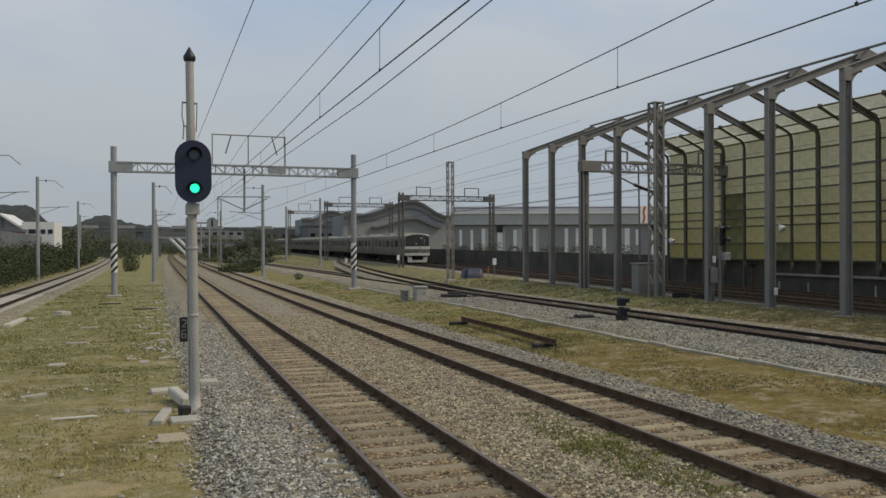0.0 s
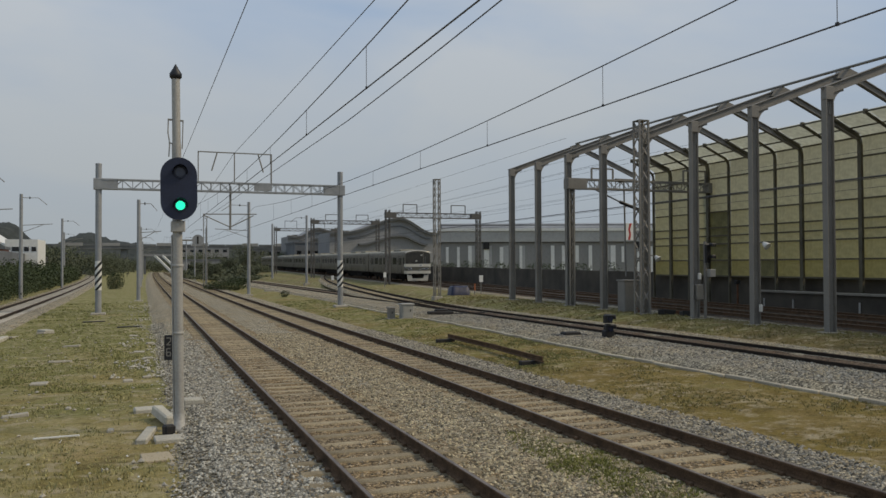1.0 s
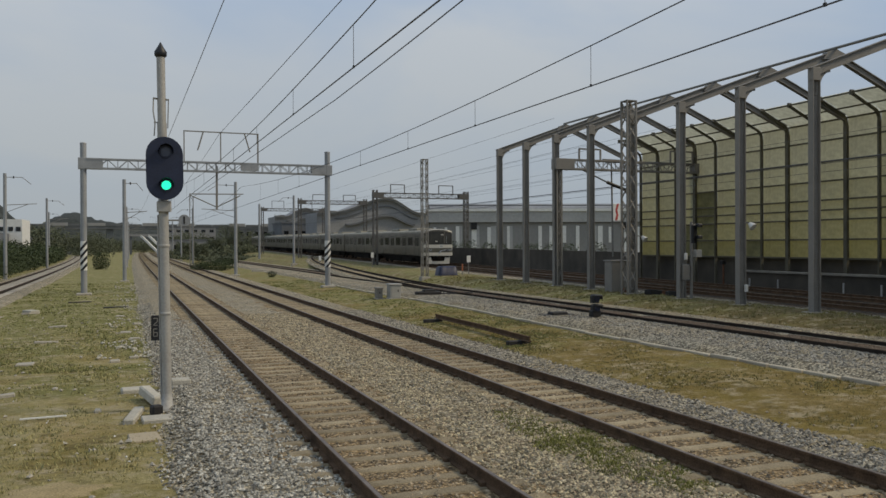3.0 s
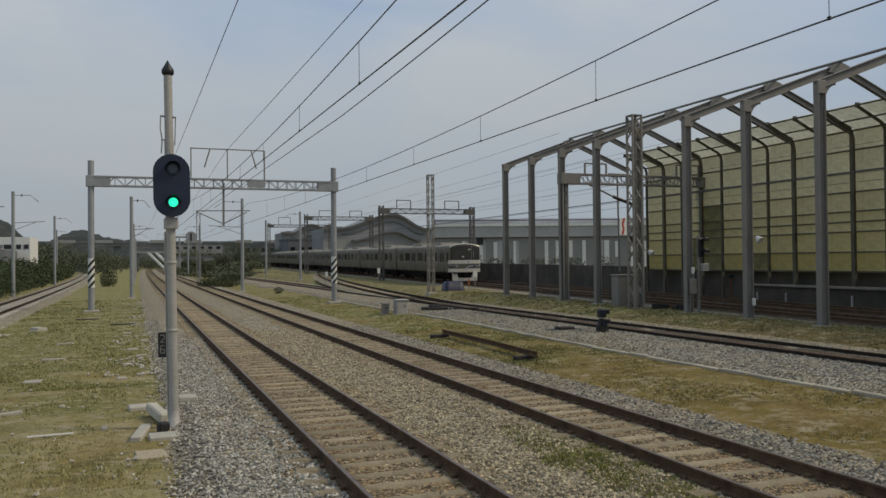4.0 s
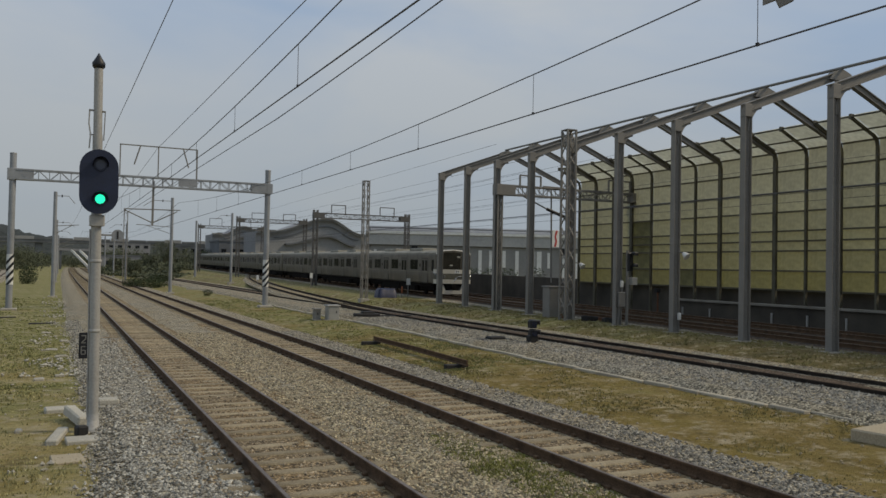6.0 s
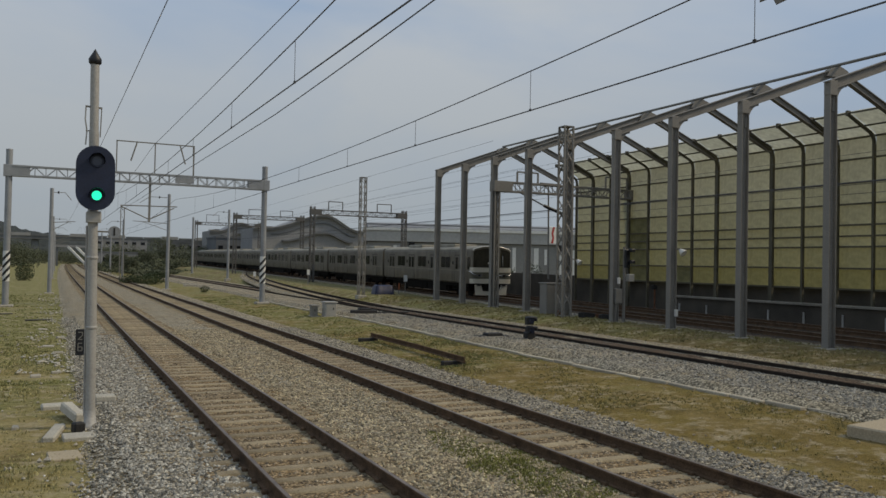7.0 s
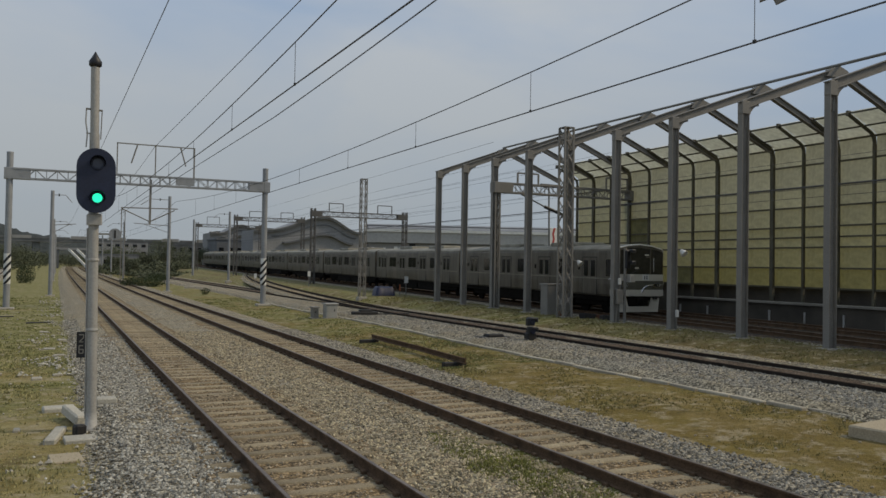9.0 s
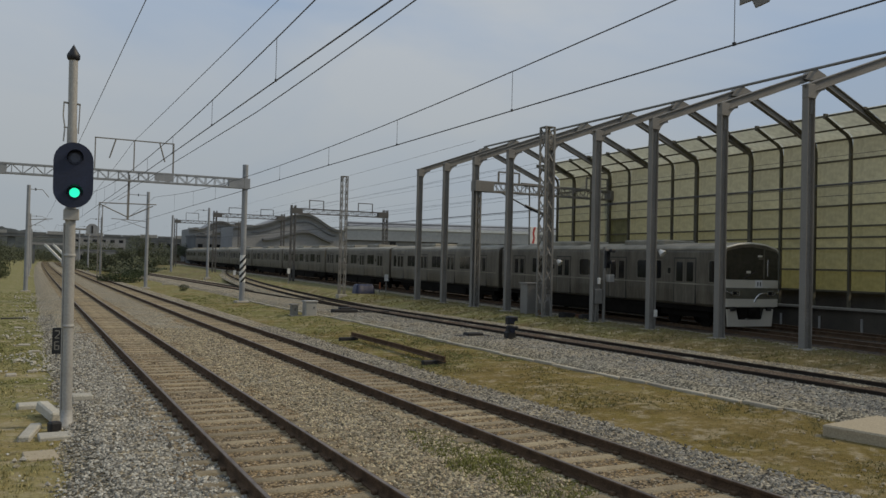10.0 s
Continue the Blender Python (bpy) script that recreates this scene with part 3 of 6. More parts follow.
railway_track(line_3, -41, 230, "dark rails of the yard track in grey ballast", 60, clips=False, mat=M_SLEEPER_DARK, steel=M_RAIL_DARK)
railway_track(line_4, -41, 290, "dark rails of the depot track under the open shed", 50, clips=False, mat=M_SLEEPER_DARK)
railway_track(line_5, -41, 290, "second dark depot track beside the low wall", 40, clips=False, mat=M_SLEEPER_DARK)
railway_track(branch, 47, 158, "branching track with dark rails on pale ballast", 90, clips=False, steel=M_RAIL_DARK)


# ---- masts and gantries ----
def lattice(name, label, x, y, z0, z1, w, mat, category="mast", legw=0.07, group="lattice masts", step=None):
    t = thing(name, label, category, pose(x, y, z0), group)
    h, a = z1 - z0, w / 2
    for i, j in ((-1, -1), (1, -1), (1, 1), (-1, 1)):
        part("leg", Mesh().bar((i * a, j * a, 0), (i * a, j * a, h), legw), mat, t)
    step = step or w * 1.15
    n = max(2, round(h / step))
    for ax in range(2):
        for s in (-1, 1):
            for k in range(n):
                p, q = (-a, a) if k % 2 else (a, -a)
                u, v = h * k / n, h * (k + 1) / n
                f = (lambda c, z: (c, s * a, z)) if ax == 0 else (lambda c, z: (s * a, c, z))
                part("brace", Mesh().bar(f(p, u), f(q, v), legw * 0.75, 0.02), mat, t)
    part("base_plate", Mesh().box(-a - 0.15, -a - 0.15, -0.25, a + 0.15, a + 0.15, 0.06, None, 0.03), M_CONC, t, "pale concrete footing")
    part("cap", Mesh().box(-a - 0.04, -a - 0.04, h, a + 0.04, a + 0.04, h + 0.05), mat, t)
    return t


def truss(t, x0, x1, z0, z1, depth, mat, step, chord=0.09, name="beam"):
    """A lattice beam across the tracks, in the space of its thing."""
    b = part(name, Mesh().bar((x0, -depth, z0), (x1, -depth, z0), chord).bar((x0, depth, z0), (x1, depth, z0), chord)
             .bar((x0, -depth, z1), (x1, -depth, z1), chord).bar((x0, depth, z1), (x1, depth, z1), chord), mat, t)
    n = round((x1 - x0) / step)
    m = Mesh()
    for k in range(n):
        u, v = x0 + (x1 - x0) * k / n, x0 + (x1 - x0) * (k + 1) / n
        p, q = (z0, z1) if k % 2 else (z1, z0)
        for d in (-depth, depth):
            m.bar((u, d, p), (v, d, q), chord * 0.62, 0.03)
            m.bar((u, d, z0), (u, d, z1), chord * 0.45, 0.03)
        m.bar((u, -depth, z0), (u, depth, z0), chord * 0.5)
        m.bar((u, -depth, z1), (u, depth, z1), chord * 0.5)
    part("bracing", m, mat, b)
    return b


def striped_sleeve(t, r, z0, z1, at):
    """White sleeve with slanting black bands round a post."""
    s = part("sleeve", Mesh().tube([(0, 0, z0), (0, 0, z1)], r + 0.012, 20), M_WHITE, t, "white sleeve with slanting black bands", at)
    for k in range(4):
        m = Mesh()
        zb = z0 + (z1 - z0) * (k + 0.1) / 4
        hgt, rise, n = (z1 - z0) / 8.5, 0.55 * (z1 - z0) / 4, 24
        vs = []
        for i in range(n + 1):
            a = 2 * math.pi * i / n
            lift = rise * math.cos(a)
            for z in (zb + lift, zb + lift + hgt):
                z = min(max(z, z0), z1)
                vs.append(((r + 0.018) * math.cos(a), (r + 0.018) * math.sin(a), z))
        m.add(vs, [(2 * i, 2 * i + 2, 2 * i + 3, 2 * i + 1) for i in range(n)], True)
        part("band", m, M_BLACK, s)


def main_gantry():
    y = 56.8
    t = thing("gantry", "grey steel portal with a lattice beam over the main tracks", "gantry", pose(0, y, 0), "catenary gantries")
    for x, z0 in ((-2.40, -0.3), (13.27, -0.15)):
        p = part("post", Mesh().tube([(x, 0, z0), (x, 0, 9.25)], 0.19, 16), M_STEEL, t)
        part("cap", Mesh().lathe([(0.2, 0), (0.2, 0.06), (0.0, 0.1)], 16, (x, 0, 9.25)), M_STEEL, p)
        part("footing", Mesh().box(x - 0.45, -0.45, z0 - 0.2, x + 0.45, 0.45, z0 + 0.12, None, 0.04), M_CONC, p, "pale concrete footing")
        striped_sleeve(t, 0.19, 1.25, 3.1, pose(x, 0, 0))
        s = 1 if x < 0 else -1
        part("end_plate", Mesh().box(min(x - 0.3 * s, x + 1.15 * s), -0.24, 7.66, max(x - 0.3 * s, x + 1.15 * s), 0.24, 8.36, None, 0.02), M_STEEL, t, "plain grey plated beam end")
    truss(t, -2.2, 13.05, 7.72, 8.30, 0.22, M_STEEL, 0.62, 0.10)
    f = part("top_frame", Mesh().bar((3.69, 0, 8.3), (3.69, 0, 10.35), 0.07).bar((8.48, 0, 8.3), (8.48, 0, 10.35), 0.09)
             .bar((6.03, 0, 8.3), (6.03, 0, 10.35), 0.07).bar((3.65, 0, 10.35), (8.52, 0, 10.33), 0.07), M_STEEL_DARK, t, "dark open frame of square bars")
    for x in (4.9, 7.6):
        part("insulator", Mesh().tube([(x, 0, 10.3), (x - 0.35 * (1 if x < 6 else -1), 0, 9.1)], 0.045, 8), M_STEEL_DARK, f)
    d = part("drop_arm", Mesh().bar((5.77, 0, 8.1), (5.76, 0, 5.2), 0.13), M_STEEL_DARK, t, "dark hanging arm between the tracks")
    part("plate", Mesh().box(7.3, -0.26, 7.8, 8.5, -0.23, 8.25), M_STEEL, t)
    for a, b in (((5.76, 0, 5.35), (4.0, 0, 6.15)), ((5.76, 0, 5.35), (7.3, 0, 6.15)), ((4.0, 0, 6.2), (7.5, 0, 6.25))):
        part("registration_arm", Mesh().tube([a, b], 0.035, 8), M_STEEL_DARK, d)


main_gantry()


def round_mast(x, y, z0, z1, r=0.15, arm=None, label="slim grey steel catenary mast with a cantilever arm"):
    t = thing("catenary_mast", label, "mast", pose(x, y, z0), "catenary masts")
    h = z1 - z0
    part("pole", Mesh().tube([(0, 0, 0), (0, 0, h)], r, 12, r * 0.85), M_STEEL, t)
    part("footing", Mesh().box(-r - 0.2, -r - 0.2, -0.3, r + 0.2, r + 0.2, 0.1, None, 0.03), M_CONC, t)
    if arm:
        a = part("arm", Mesh().tube([(0, 0, h - 0.35), (arm * 0.6, 0, h - 0.33), (arm * 0.9, 0, h - 0.95)], 0.028, 8), M_STEEL_DARK, t)
        part("cantilever", Mesh().tube([(0, 0, h - 2.9), (arm * 1.1, 0, h - 2.75)], 0.03, 8), M_STEEL_DARK, t)
        part("stay", Mesh().tube([(0, 0, h - 3.6), (arm * 0.8, 0, h - 2.8)], 0.025, 8), M_STEEL_DARK, t)
        part("insulator", Mesh().lathe([(0.03, 0), (0.08, 0.02), (0.03, 0.06), (0.08, 0.1), (0.03, 0.14), (0.08, 0.18), (0.03, 0.22)], 10, (arm * 0.3, 0, h - 0.45)), M_DARK, a)
    return t


round_mast(0.0, 77, -0.3, 8.6, 0.17, 1.7)
round_mast(10.45, 85, -0.2, 9.2, 0.17, -3.0)
round_mast(0.3, 130, -0.3, 8.6, 0.17, 2.6)
round_mast(10.4, 140, -0.2, 9.0, 0.17, -2.8)
round_mast(0.5, 168, -0.3, 8.6, 0.17, 2.6)
round_mast(10.9, 178, -0.2, 9.0, 0.17, -2.8)
round_mast(0.9, 208, -0.3, 8.6, 0.17, 2.6)
round_mast(11.3, 218, -0.2, 9.0, 0.17, -2.8)
round_mast(21.5, 112, 0.3, 9.6, 0.17, -2.4)
round_mast(22.6, 150, 0.3, 10.3, 0.2)
round_mast(-10.2, 85, -0.3, 9.5, 0.17, 2.4)
round_mast(-9.9, 125, -0.3, 9.4, 0.17, 2.4)
round_mast(-10.6, 62, -0.3, 9.4, 0.17, 2.4)
round_mast(-13.5, 175, -0.3, 9.4, 0.17, 2.4)
lattice("lattice_mast", "slim grey lattice mast beside the yard track", 21.75, 60.3, 0.25, 9.38, 0.42, M_STEEL_DARK)
lattice("lattice_mast", "grey lattice mast standing before the depot", 23.95, 35.75, 0.15, 10.0, 0.52, M_STEEL_DARK, legw=0.09)
lattice("lattice_mast", "grey lattice mast far down the line", 8.6, 118, -0.2, 9.6, 0.45, M_STEEL_DARK)


def lattice_gantry(x0, x1, y, z0, zt, hoops, label, w=0.45, zb=None, mat=M_GANTRY):
    t = thing("gantry", label, "gantry", pose(0, y, 0), "catenary gantries")
    zb = zb or zt - 0.9
    for x in (x0, x1):
        p = part("column", Mesh().bar((x - w / 2, -w / 2, z0), (x - w / 2, -w / 2, zt), 0.1).bar((x + w / 2, -w / 2, z0), (x + w / 2, -w / 2, zt), 0.1)
                 .bar((x - w / 2, w / 2, z0), (x - w / 2, w / 2, zt), 0.1).bar((x + w / 2, w / 2, z0), (x + w / 2, w / 2, zt), 0.1), mat, t)
        m, n = Mesh(), round((zt - z0) / 0.5)
        for k in range(n):
            u, v = z0 + (zt - z0) * k / n, z0 + (zt - z0) * (k + 1) / n
            s = 1 if k % 2 else -1
            for e in (-w / 2, w / 2):
                m.bar((x - s * w / 2, e, u), (x + s * w / 2, e, v), 0.06, 0.03)
                m.bar((x + e, -s * w / 2, u), (x + e, s * w / 2, v), 0.06, 0.03)
        part("bracing", m, mat, p)
        s = 1 if x == x0 else -1
        part("end_plate", Mesh().box(min(x - 0.3 * s, x + 1.0 * s), -0.3, zb - 0.05, max(x - 0.3 * s, x + 1.0 * s), 0.3, zb + 0.6, None, 0.02), mat, t)
    truss(t, x0, x1, zb, zb + 0.55, 0.25, mat, 0.6)
    for a, b, top in hoops:
        part("hoop", Mesh().bar((a, 0, zb + 0.5), (a, 0, top), 0.09).bar((b, 0, zb + 0.5), (b, 0, top), 0.09).bar((a, 0, top), (b, 0, top), 0.09), mat, t, "open square hoop on the beam")
    return t


lattice_gantry(27.1, 38.5, 92, 0.5, 9.2, [(29.0, 30.7, 9.85), (35.0, 36.8, 9.85)], "dark lattice gantry over the depot tracks")
lattice_gantry(25.9, 36.6, 130, 0.8, 10.3, [(28.0, 30.0, 10.9), (33.0, 35.0, 10.9)], "distant dark lattice gantry over the depot tracks")
lattice_gantry(27.0, 40.0, 175, 0.8, 11.0, [(29.0, 31.5, 12.2), (35.0, 37.5, 12.2)], "distant dark lattice gantry over the depot tracks")
g = lattice_gantry(24.45, 35.3, 44, 0.2, 7.95, [(25.92, 27.42, 8.6), (32.6, 34.3, 8.7)], "grey lattice gantry inside the open shed", 0.3, 7.35, M_STEEL_DARK)
part("insulator", Mesh().tube([(27.6, 0, 7.95), (29.0, 0, 7.93)], 0.10, 10), M_BLACK, g, "black ribbed insulator")
part("insulator", Mesh().tube([(27.9, 0, 6.6), (29.4, 0, 6.1)], 0.10, 10), M_BLACK, g, "black ribbed insulator")
part("strut", Mesh().tube([(26.2, 0, 7.3), (27.9, 0, 6.6)], 0.05, 8).tube([(28.2, 0, 7.9), (28.3, 0, 2.0)], 0.05, 8), M_STEEL_DARK, g)


# ---- overhead wires ----
def catenary(x, z_contact, z_top, sag, supports, droppers, y0, y1, label):
    t = thing("overhead_line", label, "overhead wire", None, "overhead lines")

    def top(y):
        for a, b in zip(supports, supports[1:]):
            if a <= y <= b:
                u = (y - a) / (b - a)
                return z_top - sag * 4 * u * (1 - u)
        return z_top

    ys = spaced([(y0, y1, 3.0)])
    part("contact_wire", Mesh().tube([(x, y, z_contact) for y in ys], 0.011, 6), M_WIRE, t)
    part("messenger_wire", Mesh().tube([(x, y, top(y)) for y in ys], 0.010, 6), M_WIRE, t)
    if x > 7:
        part("anchor_plate", Mesh().prism([(-0.16, 0.0), (-0.02, 0.05), (0.02, -0.04), (0.17, 0.03), (0.17, 0.12), (-0.16, 0.1)], 0.05, pose(x, 6.9, 5.87, 0, 0, -40)).bar((x, 6.9, 5.95), (x, 6.9, top(6.9)), 0.02), M_STEEL_DARK, t, "grey plate hung from the wire")
    for y in droppers:
        d = part("dropper", Mesh().tube([(x, y, z_contact), (x, y, top(y))], 0.005, 5), M_WIRE, t)
        part("clamp", Mesh().box(x - 0.012, y - 0.02, z_contact - 0.012, x + 0.012, y + 0.02, z_contact + 0.03), M_DARK, d)


catenary(3.35, 5.53, 6.8, 0.86, [-0.5, 57, 117, 177], [2.4, 7.4, 12.52, 17.45, 22.6, 27.7, 33.0, 38.5, 44.0, 49.5, 62, 69, 76, 84, 92, 100, 110], -6, 175, "contact and messenger wires over the first track")
catenary(7.45, 5.46, 6.8, 0.86, [-3, 57, 117, 177], [2.3, 7.2, 12.25, 17.24, 22.0, 27.0, 32.0, 37.5, 43.0, 49.0, 62, 69, 76, 84, 92, 100, 110], -6, 175, "contact and messenger wires over the second track")


def wire(points, r, label):
    solid("feeder_wire", Mesh().tube(points, r, 6), M_WIRE, label, "wire", "", None, "feeder wires")


def sagging(a, b, drop, n=14):
    a, b = Vector(a), Vector(b)
    return [a.lerp(b, i / n) - Vector((0, 0, drop * 4 * (i / n) * (1 - i / n))) for i in range(n + 1)]


wire(sagging((2.62, -20, 9.6), (2.62, 57, 9.66), 0.04) + sagging((2.62, 57, 9.66), (2.6, 175, 9.5), 1.0)[1:], 0.013, "single feeder wire strung high over the verge")
wire(sagging((5.95, -20, 9.72), (5.98, 57, 10.28), 0.1) + sagging((5.98, 57, 10.28), (6.05, 175, 9.8), 1.0)[1:], 0.014, "single feeder wire strung from the gantry frame")
wire(sagging((3.9, -8, 6.5), (3.9, 16, 5.63), 0.13) + sagging((3.9, 16, 5.63), (3.9, 57, 5.75), 0.0)[1:], 0.009, "extra wire beside the first track's contact wire")
for dx, z, thick in ((0, 5.9, 0.012), (0.05, 7.0, 0.009), (3.9, 5.9, 0.012), (3.95, 6.42, 0.02), (3.85, 6.3, 0.014)):
    wire([train_line(y) + Vector((dx, 0, z)) for y in range(-10, 240, 10)], thick, "overhead wire above the depot tracks")
for x, z in ((26.4, 10.2), (36.0, 10.4), (33.2, 9.4), (28.6, 8.7), (30.2, 9.9), (37.2, 8.3), (38.0, 9.1), (34.6, 7.6)):
    wire([(x + SLANT * (y - 92), y, z + 0.004 * y) for y in range(44, 240, 7)], 0.009, "feeder wire on the depot gantries")


# ---- open shed ----
FRAMES = [52, 48, 44, 40, 36, 32, 28, 24, 20, 16, 12, 8, 4, 0, -4]
XP, XW, XR, ZE, ZR = 24.3, 34.6, 29.5, 9.2, 11.16


def i_bar(m, a, b, depth, width, up=(0, 1, 0), flange=0.03):
    """An I-section bar in one closed shape; its depth lies across 'up'."""
    a, b, u = Vector(a), Vector(b), Vector(up)
    d = (b - a).normalized()
    n = d.cross(u).normalized()
    h, f, w, k = depth / 2, depth / 2 - flange, width / 2, 0.015
    ring = [(-h, -w), (-h, w), (-f, w), (-f, k), (f, k), (f, w), (h, w), (h, -w), (f, -w), (f, -k), (-f, -k), (-f, -w)]
    vs = [p + n * i + u * j for p in (a, b) for i, j in ring]
    fs = [(i, (i + 1) % 12, (i + 1) % 12 + 12, i + 12) for i in range(12)]
    caps = [(0, 1, 2, 11), (11, 2, 3, 10), (10, 3, 4, 9), (9, 4, 5, 8), (8, 5, 6, 7)]
    return m.add(vs, fs + [tuple(reversed(c)) for c in caps] + [tuple(i + 12 for i in c) for c in caps])


def shed():
    t = thing("open_shed", "open grey steel shed frame with yellow-green sheeting along one side", "shed")
    for y in FRAMES:
        zb = ground_z(XP, y) - 0.1
        p = part("post", i_bar(Mesh(), (XP, y, zb), (XP, y, ZE + 0.1), 0.36, 0.26), M_STEEL_DARK, t)
        curve_in = [(XP + 0.75 - 0.58 * math.cos(a), ZE - 0.85 + 0.92 * math.sin(a)) for a in (math.pi / 2 * k / 6 for k in range(7))]
        curve_out = [(x - 0.16 * math.cos(a), z + 0.16 * math.sin(a)) for (x, z), a in zip(curve_in, (math.pi / 2 * k / 6 for k in range(7)))]
        part("knee_brace", Mesh().prism(curve_in + curve_out[::-1], 0.1, pose(0, y - 0.05, 0)), M_STEEL_DARK, p)
        part("base_plate", Mesh().box(XP - 0.35, y - 0.3, zb - 0.1, XP + 0.35, y + 0.3, zb + 0.13), M_CONC, p)
        part("head_plate", Mesh().box(XP - 0.2, y - 0.135, ZE - 0.3, XP + 0.2, y + 0.135, ZE + 0.2, None, 0.02), M_STEEL_DARK, p)
        i_bar(m2 := Mesh(), (XP - 0.2, y, ZE), (XR, y, ZR), 0.34, 0.24)
        r = part("rafter", m2, M_STEEL_DARK, t)
        part("rafter", i_bar(Mesh(), (XR, y, ZR), (XW - 0.25, y, 9.2), 0.30, 0.22), M_STEEL_DARK, t)
        part("ridge_plate", Mesh().prism([(XR - 0.75, ZR - 0.28), (XR + 0.75, ZR - 0.28), (XR + 0.5, ZR + 0.05), (XR, ZR + 0.22), (XR - 0.5, ZR + 0.05)], 0.28, pose(0, y - 0.14, 0)), M_STEEL_DARK, r)
    part("ridge_pipe", Mesh().tube([(XR, 52.2, ZR + 0.27), (XR, -4, ZR + 0.27)], 0.065, 8), M_STEEL_DARK, t)
    # ribs of the sheeted side
    ribs = [50 - 2 * k for k in range(28)]
    curve = [(XW, 8.8), (XW - 0.03, 9.0), (XW - 0.12, 9.17), (XW - 0.3, 9.31), (XW - 0.9, 9.58), (32.85, 9.98)]
    for k, y in enumerate(ribs):
        heavy = k % 2 == 1
        w = 0.22 if heavy else 0.11
        m = Mesh().bar((XW - 0.1, y, 0.1), (XW - 0.1, y, 8.8), w, 0.16, (1, 0, 0))
        for (xa, za), (xb, zb) in zip(curve, curve[1:]):
            m.bar((xa - 0.1, y, za), (xb - 0.1, y, zb), w * 0.9, 0.14, (0, 1, 0))
        r = part("rib", m, M_RIB, t)
        part("stub", Mesh().box(32.62, y - 0.06, 9.92, 32.82, y + 0.06, 10.16), M_RIB, r)
    for z in SHEET_ROWS + [4.52]:
        part("girt", Mesh().bar((XW - 0.06, 50.1, z), (XW - 0.06, -4.1, z), 0.08, 0.085), M_RIB, t)
    for x, z in ((33.75, 9.56), (32.72, 10.04)):
        part("girt", Mesh().bar((x, 50.1, z), (x, -4.1, z), 0.07, 0.07), M_RIB, t)
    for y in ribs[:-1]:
        for z, sheet, dark_sheet in zip(SHEET_ROWS, SHEETS, DARK_SHEETS):
            part("sheet", dark_sheet if (y == 44 and z < 5.5) or (y == 46 and z < 3.5) or (y == 40 and z < 2.5) else sheet, None, t, "", pose(XW + 0.02, y - 1.0, z))
        part("roof_sheet", ROOF_SHEET, None, t, "", pose(XW, y - 1.0, 0))
    return t


def sheet_mesh(h, mat):
    m = Mesh()
    m.box(0, -0.985, 0.01, 0.012, 0.985, h - 0.01)
    return m.data("sheet", mat)


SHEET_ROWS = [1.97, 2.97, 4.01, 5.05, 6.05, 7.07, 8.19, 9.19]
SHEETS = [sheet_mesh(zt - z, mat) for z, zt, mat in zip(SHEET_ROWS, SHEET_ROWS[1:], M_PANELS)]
DARK_SHEETS = [sheet_mesh(zt - z, M_PANEL_DARK) for z, zt in zip(SHEET_ROWS, SHEET_ROWS[1:])]


def roof_sheet_mesh():
    pts = [(0.02, 9.2), (-0.1, 9.33), (-0.28, 9.44), (-0.88, 9.70), (-1.80, 10.12)]
    m = Mesh()
    vs = [(x, s * 0.985, z) for x, z in pts for s in (-1, 1)]
    m.add(vs, [(2 * i, 2 * i + 1, 2 * i + 3, 2 * i + 2) for i in range(len(pts) - 1)], False)
    vs2 = [(x + 0.004, s * 0.985, z + 0.012) for x, z in pts for s in (-1, 1)]
    m.add(vs2, [(2 * i + 2, 2 * i + 3, 2 * i + 1, 2 * i) for i in range(len(pts) - 1)], False)
    return m.data("roof_sheet", M_PANEL_CLEAR)


ROOF_SHEET = roof_sheet_mesh()
shed()


def low_wall():
    """Dark retaining wall behind the depot tracks, with a pale coping and thin posts."""
    path = [(XW + 0.35, -10, 0), (XW + 0.35, 50, 0)] + [(XW + 0.35 + 0.05 * (y - 50), y, 0) for y in range(60, 171, 10)]
    m = Mesh()
    for a, b in zip(path, path[1:]):
        za, zb = ground_z(34, a[1]), ground_z(34, b[1])
        m.add([(a[0], a[1], za - 0.4), (b[0], b[1], zb - 0.4), (b[0], b[1], zb + 1.95), (a[0], a[1], za + 1.95),
               (a[0] + 0.3, a[1], za - 0.4), (b[0] + 0.3, b[1], zb - 0.4), (b[0] + 0.3, b[1], zb + 1.95), (a[0] + 0.3, a[1], za + 1.95)],
              [(0, 1, 2, 3), (7, 6, 5, 4), (3, 2, 6, 7), (0, 3, 7, 4), (1, 5, 6, 2)])
    w = solid("retaining_wall", m, M_CONC_DARK, "dark stained concrete wall behind the depot tracks", "wall", "structure")
    lp = thing("platform_edge", "low dark concrete edge with a pale rounded coping", "platform edge", None, "", "structure")
    part("face", Mesh().box(33.3, -10, -0.3, 33.7, 38.6, 1.14), M_CONC_DARK, lp)
    part("coping", Mesh().box(33.15, -10, 1.14, 33.75, 38.6, 1.25, None, 0.03), M_COPING, lp, "pale worn coping")
    for k in range(20):
        part("post", Mesh().box(33.22, 37.6 - 2.2 * k - 0.035, -0.1, 33.3, 37.6 - 2.2 * k + 0.035, 0.8), M_POLE, lp)
    return w


low_wall()


# ---- the train ----
CAR_L, CAR_W, GAP = 19.5, 3.1, 0.5
SIDE = [(0.0, 0.95), (1.42, 0.95), (1.52, 1.05), (1.55, 1.6), (1.55, 2.95), (1.545, 3.28), (1.50, 3.43), (1.36, 3.53), (0.75, 3.67), (0.0, 3.73)]


